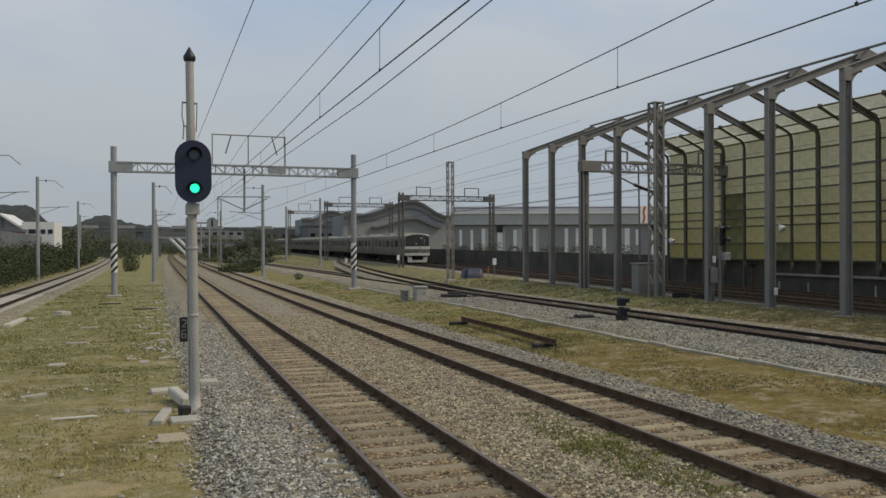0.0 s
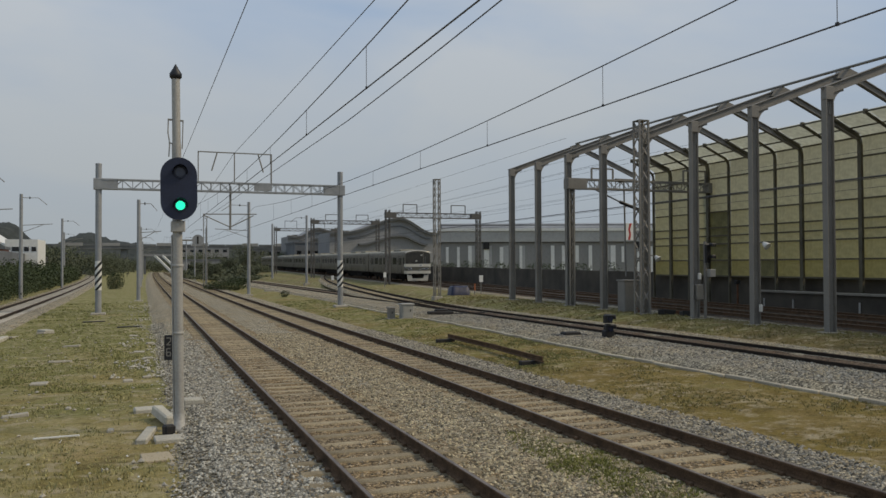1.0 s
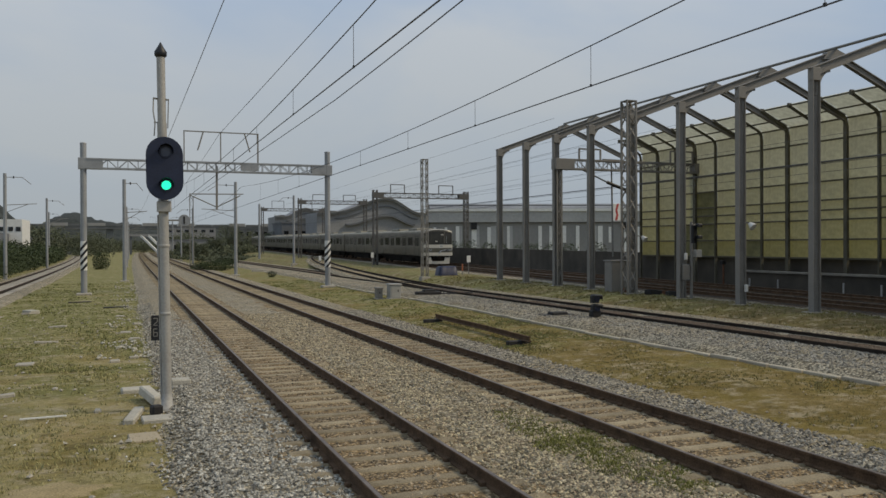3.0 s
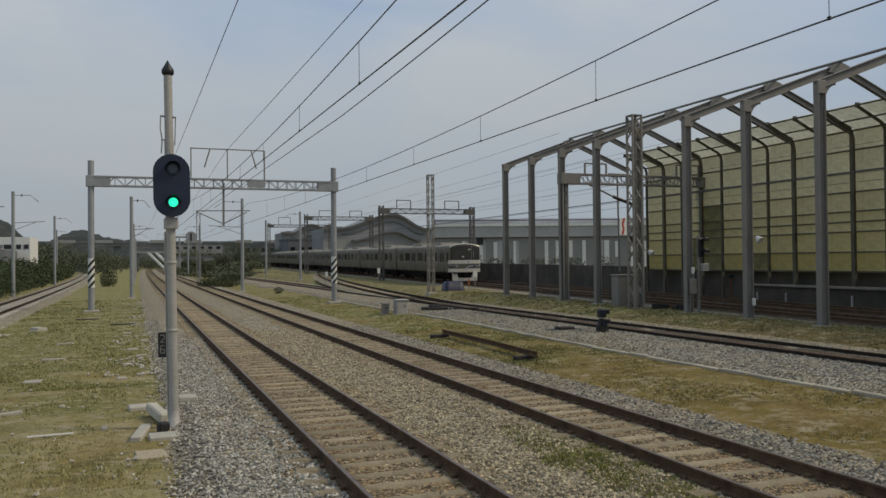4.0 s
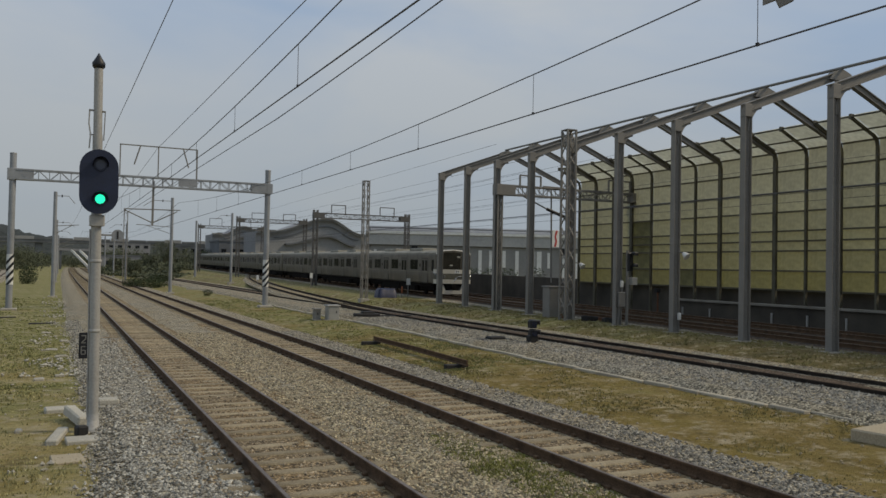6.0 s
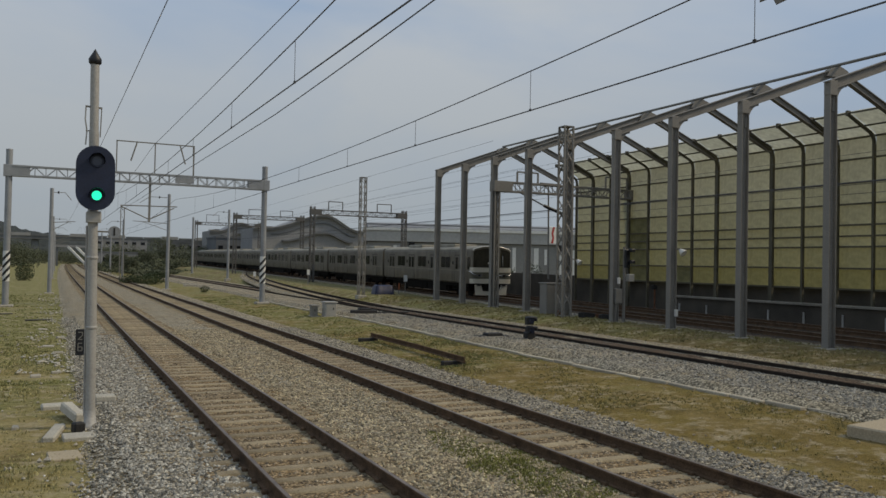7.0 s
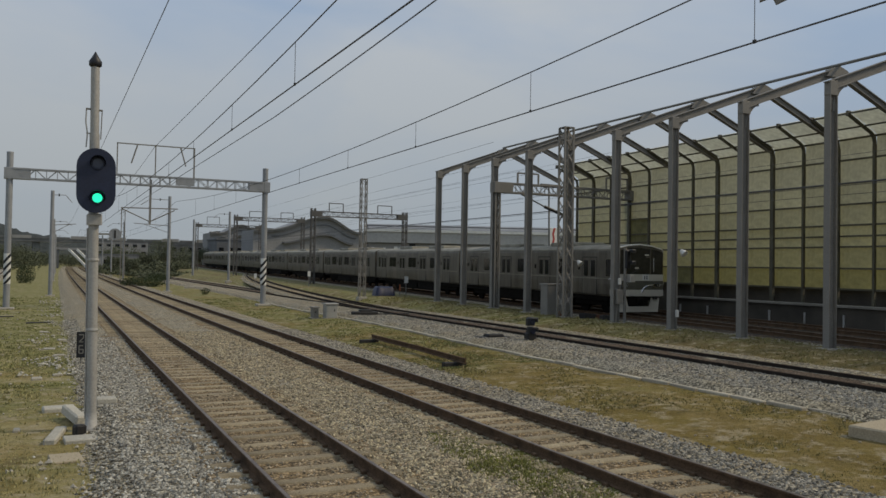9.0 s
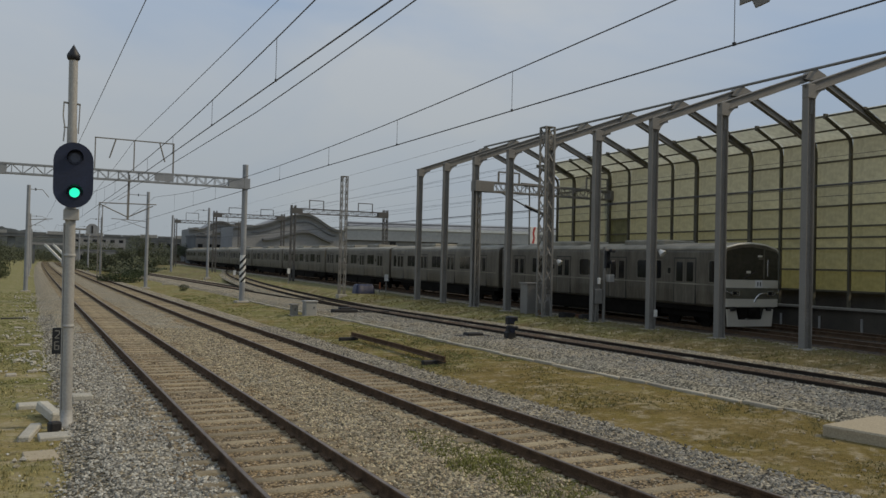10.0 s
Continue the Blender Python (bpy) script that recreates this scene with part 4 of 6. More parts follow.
def shell(y0, y1, nose=False):
    """The body of a car between two cross-sections; the nose is drawn in round its edge."""
    loop = [(x, z) for x, z in SIDE] + [(-x, z) for x, z in reversed(SIDE[1:-1])]
    n = len(loop)
    cuts = [(y0, 0.955, 0.975), (y0 + 0.05, 0.985, 0.992), (y0 + 0.2, 1, 1)] if nose else [(y0, 0.99, 0.995), (y0 + 0.05, 1, 1)]
    cuts.append((y1, 1, 1))
    m = Mesh()
    vs = []
    for y, sx, sz in cuts:
        vs += [(x * sx, y, 2.3 + (z - 2.3) * sz) for x, z in loop]
    fs = [(i * n + j, i * n + (j + 1) % n, (i + 1) * n + (j + 1) % n, (i + 1) * n + j) for i in range(len(cuts) - 1) for j in range(n)]
    m.add(vs, fs, False)
    m.add(vs[:n], [tuple(range(n - 1, -1, -1))])
    m.add(vs[-n:], [tuple(range(n))])
    return m


def wheelset(m, y):
    for s in (-0.75, 0.75):
        pts = [(s - 0.06, y, 0.43), (s + 0.06, y, 0.43)]
        m.tube(pts, 0.43, 20)
    m.tube([(-0.75, y, 0.43), (0.75, y, 0.43)], 0.08, 8)


def build_car(train, k, first):
    """One carriage with its doors, windows, bogies and roof units; local y runs back along the train."""
    y0 = k * (CAR_L + GAP)
    y1 = y0 + CAR_L
    nose = first
    body = part("carriage", shell(y0, y1, nose), M_TRAIN, train, "dull stainless steel carriage")
    part("roof_cover", roof_cover(y0 + 0.1, y1), M_ROOF, body, "pale grey curved roof")
    doors = [y0 + 2.4 + 4.97 * i for i in range(4)]
    for s in (-1, 1):
        for yd in doors:
            for h in (-0.34, 0.34):
                part("door_leaf", DOOR, None, body, "", pose(s * 1.553, yd + h, 0, 0, 0, 0 if s > 0 else 180))
        for yd in doors:
            part("door_surround", DOOR_SURROUND, None, body, "", pose(s * 1.5505, yd, 0, 0, 0, 0 if s > 0 else 180))
            part("display", DISPLAY, None, body, "", pose(s * 1.552, yd + 1.05, 0, 0, 0, 0 if s > 0 else 180))
        for i in range(3):
            yw = (doors[i] + doors[i + 1]) / 2
            part("window", WINDOW, None, body, "", pose(s * 1.552, yw, 0, 0, 0, 0 if s > 0 else 180))
        part("window", WINDOW_SMALL, None, body, "", pose(s * 1.552, y0 + 0.6 if first else y1 - 0.9, 0, 0, 0, 0 if s > 0 else 180))
        part("side_band", Mesh().box(min(s * 1.553, s * 1.562), y0 + 0.3, 1.86, max(s * 1.553, s * 1.562), y1 - 0.1, 1.91), M_ROOF, body, "pale waist line")
        part("cantrail", Mesh().bar((s * 1.53, y0 + 0.25, 3.40), (s * 1.53, y1 - 0.05, 3.40), 0.05, 0.075), M_ROOF, body, "pale line along the roof edge")
    for yb in (y0 + 2.9, y1 - 2.9):
        m = Mesh()
        wheelset(m, yb - 1.05)
        wheelset(m, yb + 1.05)
        for s in (-1, 1):
            m.box(min(s * 0.95, s * 1.12), yb - 1.6, 0.42, max(s * 0.95, s * 1.12), yb + 1.6, 0.68)
        m.box(-1.0, yb - 0.35, 0.5, 1.0, yb + 0.35, 0.9)
        part("bogie", m, M_UNDER, body)
    part("underframe_box", Mesh().box(-1.3, y0 + 5.2, 0.32, 1.3, y0 + 9.0, 0.94, None, 0.03).box(-1.28, y0 + 9.4, 0.38, 1.28, y0 + 14.0, 0.94, None, 0.03)
         .box(-1.35, y0 + 0.3 + (0.6 if first else 0), 0.72, 1.35, y1, 0.96).box(-1.2, y0 + 4.9, 0.25, 1.2, y1 - 4.9, 0.9), M_UNDER, body)
    for ya in (y0 + 4.6, y0 + 11.6):
        part("roof_unit", Mesh().box(-0.95, ya, 3.6, 0.95, ya + 3.1, 3.88, None, 0.07), M_ROOF, body, "low grey cooling unit")
    part("gangway", Mesh().box(-0.65, y1 - 0.02, 1.1, 0.65, y1 + GAP + 0.05, 3.2), M_DARK, body)
    return body


def roof_cover(y0, y1):
    arc = [(-1.515, 3.435), (-1.37, 3.545), (-0.755, 3.685), (0, 3.745), (0.755, 3.685), (1.37, 3.545), (1.515, 3.435)]
    low = [(x * 0.985, z - 0.03) for x, z in reversed(arc)]
    return Mesh().prism(arc + low, y1 - y0, pose(0, y0, 0))


def rounded(w, h, r, n=4):
    """Outline of an upright rectangle with round corners, about the origin."""
    out = []
    for cx, cz, a0 in ((w / 2 - r, h / 2 - r, 0.0), (r - w / 2, h / 2 - r, 0.5), (r - w / 2, r - h / 2, 1.0), (w / 2 - r, r - h / 2, 1.5)):
        out += [(cx + r * math.cos(math.pi * (a0 + 0.5 * i / n)), cz + r * math.sin(math.pi * (a0 + 0.5 * i / n))) for i in range(n + 1)]
    return out


def side_plates(name, plates, mats):
    """Flat plates on the side of a carriage: (width, low, high, corner, proud, shift, material index)."""
    m, mi = Mesh(), []
    for w, z0, z1, r, proud, shift, k in plates:
        at = Matrix.Rotation(math.radians(90), 4, "Z")
        m.prism(rounded(w, z1 - z0, r), 0.02 + proud, Matrix.Translation((proud, shift, (z0 + z1) / 2)) @ at)
        mi += [k] * (len(m.f) - len(mi))
    me = m.data(name, mats)
    me.polygons.foreach_set("material_index", mi)
    return me


DOOR = side_plates("door_leaf", [(0.655, 1.04, 2.98, 0.02, 0.008, 0, 0), (0.42, 1.98, 2.84, 0.06, 0.014, 0, 1)], [M_TRAIN, M_WINDOW])
DOOR_SURROUND = side_plates("door_surround", [(1.46, 1.0, 3.04, 0.03, 0.004, 0, 0)], [M_TRAIN_BAND])
DISPLAY = side_plates("display", [(0.30, 2.25, 2.62, 0.04, 0.008, 0, 0), (0.2, 2.31, 2.56, 0.03, 0.014, 0, 1)], [M_TRAIN_RIM, M_WINDOW])
WINDOW = side_plates("window", [(1.86, 2.0, 2.95, 0.14, 0.008, 0, 0), (0.86, 2.06, 2.89, 0.10, 0.014, -0.45, 1), (0.86, 2.06, 2.89, 0.10, 0.014, 0.45, 1)], [M_TRAIN_RIM, M_WINDOW])
WINDOW_SMALL = side_plates("window", [(0.6, 1.95, 2.95, 0.1, 0.008, 0, 0), (0.5, 2.0, 2.9, 0.08, 0.014, 0, 1)], [M_TRAIN_RIM, M_WINDOW])


def build_train():
    train = thing("train", "grey stainless commuter train with a white-banded dark-windowed front", "train")
    cars = [build_car(train, k, k == 0) for k in range(9)]
    b = cars[0]

    def front(name, outline, mat, y, thick, label=""):
        return part(name, Mesh().prism(outline, thick, pose(0, y - thick, 0)), mat, b, label)

    front("windscreen", [(-1.465, 2.16), (0.62, 2.16), (0.62, 3.47), (0.0, 3.53), (-0.6, 3.50), (-1.2, 3.40), (-1.40, 3.33), (-1.465, 3.22)], M_SCREEN, -0.004, 0.012, "wide black windscreen")
    front("side_windscreen", [(0.70, 2.16), (1.465, 2.16), (1.465, 3.22), (1.40, 3.33), (1.2, 3.40), (0.70, 3.465)], M_SCREEN, -0.004, 0.012, "black emergency door window")
    front("window_pillar", [(0.62, 2.14), (0.70, 2.14), (0.70, 3.48), (0.62, 3.485)], M_TRAIN, -0.004, 0.022)
    front("door_rail", [(0.36, 3.02), (0.62, 3.02), (0.62, 3.08), (0.36, 3.08)], M_TRAIN, -0.004, 0.02)
    plan = [(-1.575, 0.4), (-1.575, 0.16), (-1.55, 0.05), (-1.47, -0.02), (-1.3, -0.05), (-0.7, -0.085), (0, -0.1), (0.7, -0.085), (1.3, -0.05), (1.47, -0.02), (1.55, 0.05), (1.575, 0.16), (1.575, 0.4)]

    def wrapped(name, z0, z1, mat, out, label):
        """A band bowed round the front and its corners."""
        m = Mesh()
        n = len(plan)
        vs = [(x * k, y - out * (k == 1), z) for k in (1, 0.97) for z in (z0, z1) for x, y in plan]
        fs = [(i, i + 1, n + i + 1, n + i) for i in range(n - 1)] + [(2 * n + i + 1, 2 * n + i, 3 * n + i, 3 * n + i + 1) for i in range(n - 1)]
        fs += [(n + i, n + i + 1, 3 * n + i + 1, 3 * n + i) for i in range(n - 1)] + [(i + 1, i, 2 * n + i, 2 * n + i + 1) for i in range(n - 1)]
        m.add(vs, fs, False)
        return part(name, m, mat, b, label)

    wrapped("upper_band", 1.80, 2.14, M_TRAIN_WHITE, 0.006, "silvery white band below the windscreen")
    wrapped("lamp_band", 1.34, 1.795, M_TRAIN_GREY, 0.0, "dark olive lamp band")
    wrapped("lower_band", 1.00, 1.335, M_TRAIN_WHITE, 0.006, "silvery white lower band")
    front("front_skirt", [(-1.22, 0.16), (1.22, 0.16), (1.3, 0.9), (0.80, 0.9), (0.66, 0.45), (-0.66, 0.45), (-0.80, 0.9), (-1.3, 0.9)], M_TRAIN_WHITE, 0.1, 0.06, "white skirt with a notch for the coupler")
    part("coupler", Mesh().box(-0.6, 0.02, 0.5, 0.6, 0.6, 1.0, None, 0.05).box(-0.18, -0.16, 0.62, 0.18, 0.1, 0.92, None, 0.04), M_UNDER, b, "black coupler housing")
    for s in (-1, 1):
        part("buffer_pad", Mesh().box(s * 1.0 - 0.13, -0.05, 0.82, s * 1.0 + 0.13, 0.15, 1.0, None, 0.02), M_DARK, b)
        h = part("headlight", Mesh().prism([(s * 0.98 - 0.21, 1.47), (s * 0.98 + 0.21, 1.47), (s * 0.98 + 0.23, 1.56), (s * 0.98 + 0.19, 1.68), (s * 0.98 - 0.19, 1.68), (s * 0.98 - 0.23, 1.56)], 0.06, pose(0, -0.125, 0)), M_CHROME, b, "pale framed headlight")
        part("lens", Mesh().prism([(s * 0.98 - 0.14, 1.51), (s * 0.98 + 0.14, 1.51), (s * 0.98 + 0.14, 1.64), (s * 0.98 - 0.14, 1.64)], 0.02, pose(0, -0.135, 0)), M_WINDOW, h)
        # small chrome disc added as the glint on the headlight lens
        part("lens_glint", Mesh().tube([(s * 0.98 + 0.05, -0.14, 1.575), (s * 0.98 + 0.05, -0.16, 1.575)], 0.045, 10), M_CHROME, h)
    part("trim_line", Mesh().tube([(-1.6, 0.5, 1.86), (-1.6, 0.2, 1.84), (-1.57, 0.03, 1.76), (-1.46, -0.05, 1.66), (-1.32, -0.07, 1.59), (-1.18, -0.085, 1.57)], 0.028, 6), M_CHROME, b, "bright curved trim")
    part("trim_line", Mesh().tube([(0.05, -0.115, 1.20), (0.16, -0.115, 1.40), (0.36, -0.11, 1.54), (0.6, -0.105, 1.57), (0.78, -0.1, 1.57)], 0.04, 6), M_CHROME, b, "bright curved trim")
    part("trim_line", Mesh().tube([(1.22, -0.075, 1.57), (1.45, -0.045, 1.6), (1.57, 0.05, 1.7)], 0.025, 6), M_CHROME, b, "bright curved trim")
    plate = part("number_plate", Mesh().prism([(0.1, 1.83), (0.48, 1.83), (0.48, 2.12), (0.1, 2.12)], 0.02, pose(0, -0.122, 0)), M_WHITE, b, "white plate with dark bars")
    for x in (0.20, 0.34):
        part("bar", Mesh().prism([(x, 1.88), (x + 0.06, 1.88), (x + 0.06, 2.06), (x, 2.06)], 0.006, pose(0, -0.126, 0)), M_DARK, plate)
    part("handrail", Mesh().tube([(0.86, -0.03, 2.3), (0.86, -0.03, 3.0)], 0.022, 6), M_CHROME, b, "pale upright handrail")
    part("route_lamp", Mesh().box(0.3, -0.03, 3.12, 0.56, -0.012, 3.2, None, 0.008), M_TRAIN_WHITE, b, "pale strip behind the windscreen")
    part("desk_card", Mesh().box(-0.32, -0.03, 2.42, -0.08, -0.012, 2.52, None, 0.008), M_TRAIN_WHITE, b, "small pale card behind the windscreen")
    part("wiper", Mesh().bar((-0.5, -0.03, 2.2), (0.2, -0.03, 2.5), 0.03), M_DARK, b)
    part("roof_edge", Mesh().tube([(x, 0.06, z) for x, z in ((-1.49, 3.36), (-1.38, 3.47), (-0.75, 3.62), (0, 3.68), (0.75, 3.62), (1.38, 3.47), (1.49, 3.36))], 0.065, 8), M_TRAIN_WHITE, b, "pale rounded roof edge")
    return train


TRAIN = build_train()
TRAIN_ROWS = [(0.0, 97.6), (0.5, 94.4), (1.0, 91.4), (1.5, 88.1), (2.0, 85.0), (2.5, 82.1), (3.0, 79.2), (3.5, 76.2), (4.0, 72.95), (4.5, 69.9), (5.0, 66.75),
              (5.5, 63.25), (6.0, 59.8), (6.5, 56.1), (7.0, 52.3), (7.5, 48.25), (8.0, 43.98), (8.5, 39.5), (9.0, 34.8), (9.5, 30.15), (10.0, 25.45)]


def motions():
    rows = []
    for t, y in TRAIN_ROWS:
        p = train_line(y)
        rows.append((t, pose(p.x, p.y, p.z, math.degrees(math.atan(RISE)), 0, -math.degrees(math.atan(SLANT)))))
    walk(TRAIN, rows)


# ---- colour-light signal beside the first track ----
def oval(w, h, n=12):
    """Upright stadium outline, w wide and h high, about the origin."""
    r = w / 2
    pts = [(r * math.cos(math.pi * i / n), h / 2 - r + r * math.sin(math.pi * i / n)) for i in range(n + 1)]
    return pts + [(-x, -z) for x, z in pts]


def signal():
    t = thing("railway_signal", "tall grey signal mast with a black oval head showing green", "railway signal", pose(0.72, 16.06, -0.27, 0, -0.7, 0))
    part("pole", Mesh().tube([(0, 0, 0), (0, 0, 4.4)], 0.087, 20).tube([(0, 0, 4.35), (0, 0, 5.3)], 0.084, 20).tube([(0, 0, 5.25), (0, 0, 6.55)], 0.075, 20), M_POLE, t)
    part("flange", Mesh().lathe([(0.2, 0), (0.2, 0.05), (0.105, 0.06), (0.093, 0.28), (0.087, 0.3)], 20), M_POLE, t)
    for z in (1.75, 3.0, 3.72):
        part("clamp", Mesh().lathe([(0.087, 0), (0.1, 0.01), (0.1, 0.05), (0.087, 0.06)], 20, (0, 0, z)), M_POLE, t)
    part("finial", Mesh().lathe([(0.08, 6.5), (0.108, 6.53), (0.112, 6.60), (0.05, 6.70), (0.018, 6.76), (0.0, 6.79)], 16), M_BLACK, t, "black pointed cap")
    head = part("signal_head", Mesh().prism(oval(0.645, 1.15), 0.05, pose(0.025, -0.24, 4.44)), M_NAVY, t, "black oval backing board")
    part("housing", Mesh().prism(oval(0.4, 0.9), 0.14, pose(0.025, -0.2, 4.44)), M_NAVY, head)
    for z, mat, label in ((4.74, M_LENS_OFF, "unlit lens"), (4.13, M_GREEN_LAMP, "lit green lens")):
        ring = [(0.112 * math.cos(a), 0.112 * math.sin(a)) for a in (2 * math.pi * i / 24 for i in range(24))]
        lens = [(0.082 * math.cos(a), 0.082 * math.sin(a)) for a in (2 * math.pi * i / 24 for i in range(24))]
        part("bezel", Mesh().prism(ring, 0.03, pose(0.045, -0.27, z)), M_NAVY, head)
        part("lens", Mesh().prism(lens, 0.012, pose(0.045, -0.28, z)), mat, head, label)
        m = Mesh()
        arc = [math.pi * (-0.08 + 1.16 * i / 14) for i in range(15)]
        vs = []
        for a in arc:
            for y in (-0.24, -0.42 + 0.08 * (1 - math.sin(a))):
                vs.append((0.125 * math.cos(a), y, z + 0.125 * math.sin(a)))
        m.add(vs, [(2 * i, 2 * i + 1, 2 * i + 3, 2 * i + 2) for i in range(14)], True)
        vs = [(x * 1.06, y, z + (q - z) * 1.06) for x, y, q in vs]
        m.v = [(x + 0.045, y, q) for x, y, q in m.v]
        m.add([(x + 0.045, y, q) for x, y, q in vs], [(2 * i + 2, 2 * i + 3, 2 * i + 1, 2 * i) for i in range(14)], True)
        part("hood", m, M_NAVY, head, "black sun hood")
    part("junction_box", Mesh().box(-0.115, -0.14, 3.66, 0.135, 0.14, 3.86, None, 0.02), M_POLE, t, "pale grey box below the head")
    part("cross_bar", Mesh().bar((-0.15, -0.02, 5.74), (0.13, -0.02, 5.72), 0.03), M_STEEL_DARK, t)
    part("cable", Mesh().tube([(-0.14, -0.02, 5.74), (-0.15, -0.02, 5.5), (-0.12, -0.02, 5.3), (-0.14, -0.02, 5.05)], 0.012, 6), M_POLE, t)
    part("bracket", Mesh().bar((-0.14, -0.02, 5.3), (0, -0.02, 5.3), 0.02).bar((0.12, -0.02, 5.72), (0.10, -0.02, 5.2), 0.018), M_STEEL_DARK, t)
    part("conduit", Mesh().tube([(-0.1, 0.0, 0.2), (-0.1, 0.0, 3.6)], 0.014, 6), M_POLE, t)
    arm = part("disc_arm", Mesh().bar((0.08, 0, 3.5), (0.28, 0, 3.5), 0.03), M_STEEL_DARK, t)
    disc = [(0.105 * math.cos(a), 0.105 * math.sin(a)) for a in (2 * math.pi * i / 24 for i in range(24))]
    part("disc", Mesh().prism(disc, 0.015, pose(0.36, -0.02, 3.5)), M_STEEL, arm, "round grey disc with a dark upright bar")
    part("disc_bar", Mesh().box(0.345, -0.028, 3.43, 0.375, -0.018, 3.57), M_DARK, arm)


signal()


def block(sx, sy, sz, at, label, mat=M_SLAB, name="concrete_block", seed=1):
    m = Mesh().box(-sx / 2, -sy / 2, 0, sx / 2, sy / 2, sz, None, min(0.03, sz * 0.25))
    m.v = [(x + 0.012 * noise.noise((x * 4 + seed, y * 4, z * 4)), y + 0.012 * noise.noise((x * 4, y * 4 + seed, z * 4)), z + 0.01 * noise.noise((x * 3, y * 3, seed + z))) for x, y, z in m.v]
    return solid(name, m, mat, label, "concrete block", "", at, "concrete blocks")


block(0.19, 1.2, 0.09, pose(0.14, 15.7, -0.30, 0, 0, -9), "pale weathered concrete slab lying in the grass")
block(0.22, 1.0, 0.16, pose(0.46, 17.0, -0.22, 5, 8, 14), "pale concrete slab tilted against another block", seed=3)
block(0.68, 0.45, 0.07, pose(0.60, 15.25, -0.30, 0, 0, 3), "pale concrete kerb piece at the signal's foot", seed=5)
block(0.20, 0.20, 0.17, pose(0.52, 15.75, -0.28, 0, 0, 20), "dark broken lump beside the concrete pieces", M_DARK, "iron_lump", 6)
block(0.42, 0.4, 0.11, pose(1.13, 18.3, -0.27, 0, 0, -4), "flat pale slab lying on the ballast", seed=7)
block(0.40, 0.4, 0.10, pose(1.09, 18.35, -0.155, 0, 0, 3), "flat pale slab stacked on another one", seed=8)
block(0.60, 0.4, 0.10, pose(0.22, 18.4, -0.30, 0, 0, 5), "broken pale concrete slab lying in the grass", seed=9)
block(0.46, 0.6, 0.05, pose(0.28, 13.95, -0.32, 0, 0, 5), "worn sandy concrete slab sunk in the ground", M_TAN, seed=10)
block(0.28, 3.4, 0.14, pose(-5.35, 37.5, -0.30, 0, 0, -2), "pale concrete trough cover beside the outer track", seed=11)
block(0.45, 0.8, 0.16, pose(-4.0, 42, -0.30, 0, 0, 30), "pale concrete lump in the grass", seed=12)
block(1.9, 1.5, 0.22, pose(14.05, 9.7, -0.19, 0, 0, 8), "large tan concrete slab beside the cable line", M_TAN, seed=13)
block(0.75, 0.035, 0.025, pose(-1.35, 16.1, -0.27, 0, 0, 3), "thin pale strip lying in the grass", M_WHITE, "strip", 14)


random.seed(31)
for x, y, w, d in ((-4.12, 41.9, 0.35, 1.3), (-2.38, 34.5, 0.6, 0.4), (-2.34, 29.0, 0.7, 0.35), (-2.41, 23.7, 0.42, 0.4), (-2.35, 18.85, 0.5, 0.22), (0.30, 29.05, 0.32, 0.3),
                   (0.23, 24.1, 0.24, 0.22), (-0.48, 16.5, 0.11, 0.16), (-1.4, 19.35, 0.1, 0.14), (0.02, 31.2, 0.36, 0.25), (-0.25, 23.5, 0.25, 0.25), (-5.2, 40.0, 0.5, 1.6), (0.45, 34.5, 0.3, 0.3), (-0.2, 38.5, 0.35, 0.3)):
    block(w, d, 0.07, pose(x, y, ground_z(x, y) - 0.02, random.uniform(-4, 4), random.uniform(-4, 4), random.uniform(-12, 12)), "flat pale piece of broken concrete in the grass", M_CONC, "concrete_piece", random.uniform(1, 30))
block(0.3, 3.0, 0.25, pose(14.9, 94.7, ground_z(14.9, 94.7) - 0.04, 0, 0, 88), "pale concrete pole lying in the grass", M_CONC, "fallen_pole", 19)
for i, (x, y, w) in enumerate(((24.9, 35.0, 0.8), (25.5, 34.6, 0.6), (25.2, 33.9, 0.7), (24.6, 36.9, 0.5))):
    block(w, 0.5, 0.26, pose(x, y, ground_z(x, y) - 0.03, 5 * i - 6, 6, 35 * i), "rusty brown scrap heaped beside the lattice mast", M_RUST if i % 2 else M_DARK, "scrap_piece", 40 + i)
for x, y in ((-2.28, 49.2), (-0.42, 44.3)):
    block(1.15, 0.3, 0.08, pose(x, y, ground_z(x, y) - 0.03, 0, 0, 4), "dark old timber lying flat in the grass", M_DARK, "timber", 4)


def kilometre_sign():
    t = thing("marker_sign", "small black upright board with the grey digits 2 and 6", "sign", pose(0.86, 26.5, -0.3))
    part("post", Mesh().tube([(0, 0, 0), (0, 0, 0.5)], 0.025, 8), M_STEEL_DARK, t)
    b = part("board", Mesh().box(-0.125, -0.05, 0.2, 0.125, -0.03, 0.96, None, 0.008), M_BLACK, t)
    strokes = (((-0.06, 0.87), (0.06, 0.87), (0.06, 0.78), (-0.06, 0.66), (0.06, 0.66)), ((0.055, 0.55), (-0.055, 0.55), (-0.055, 0.33), (0.055, 0.33), (0.055, 0.44), (-0.055, 0.44)))
    for line in strokes:
        m = Mesh()
        for (xa, za), (xb, zb) in zip(line, line[1:]):
            m.bar((xa, -0.053, za), (xb, -0.053, zb), 0.028, 0.008, (0, 1, 0))
        part("digit", m, M_STEEL_DARK, b, "grey painted digit")


kilometre_sign()


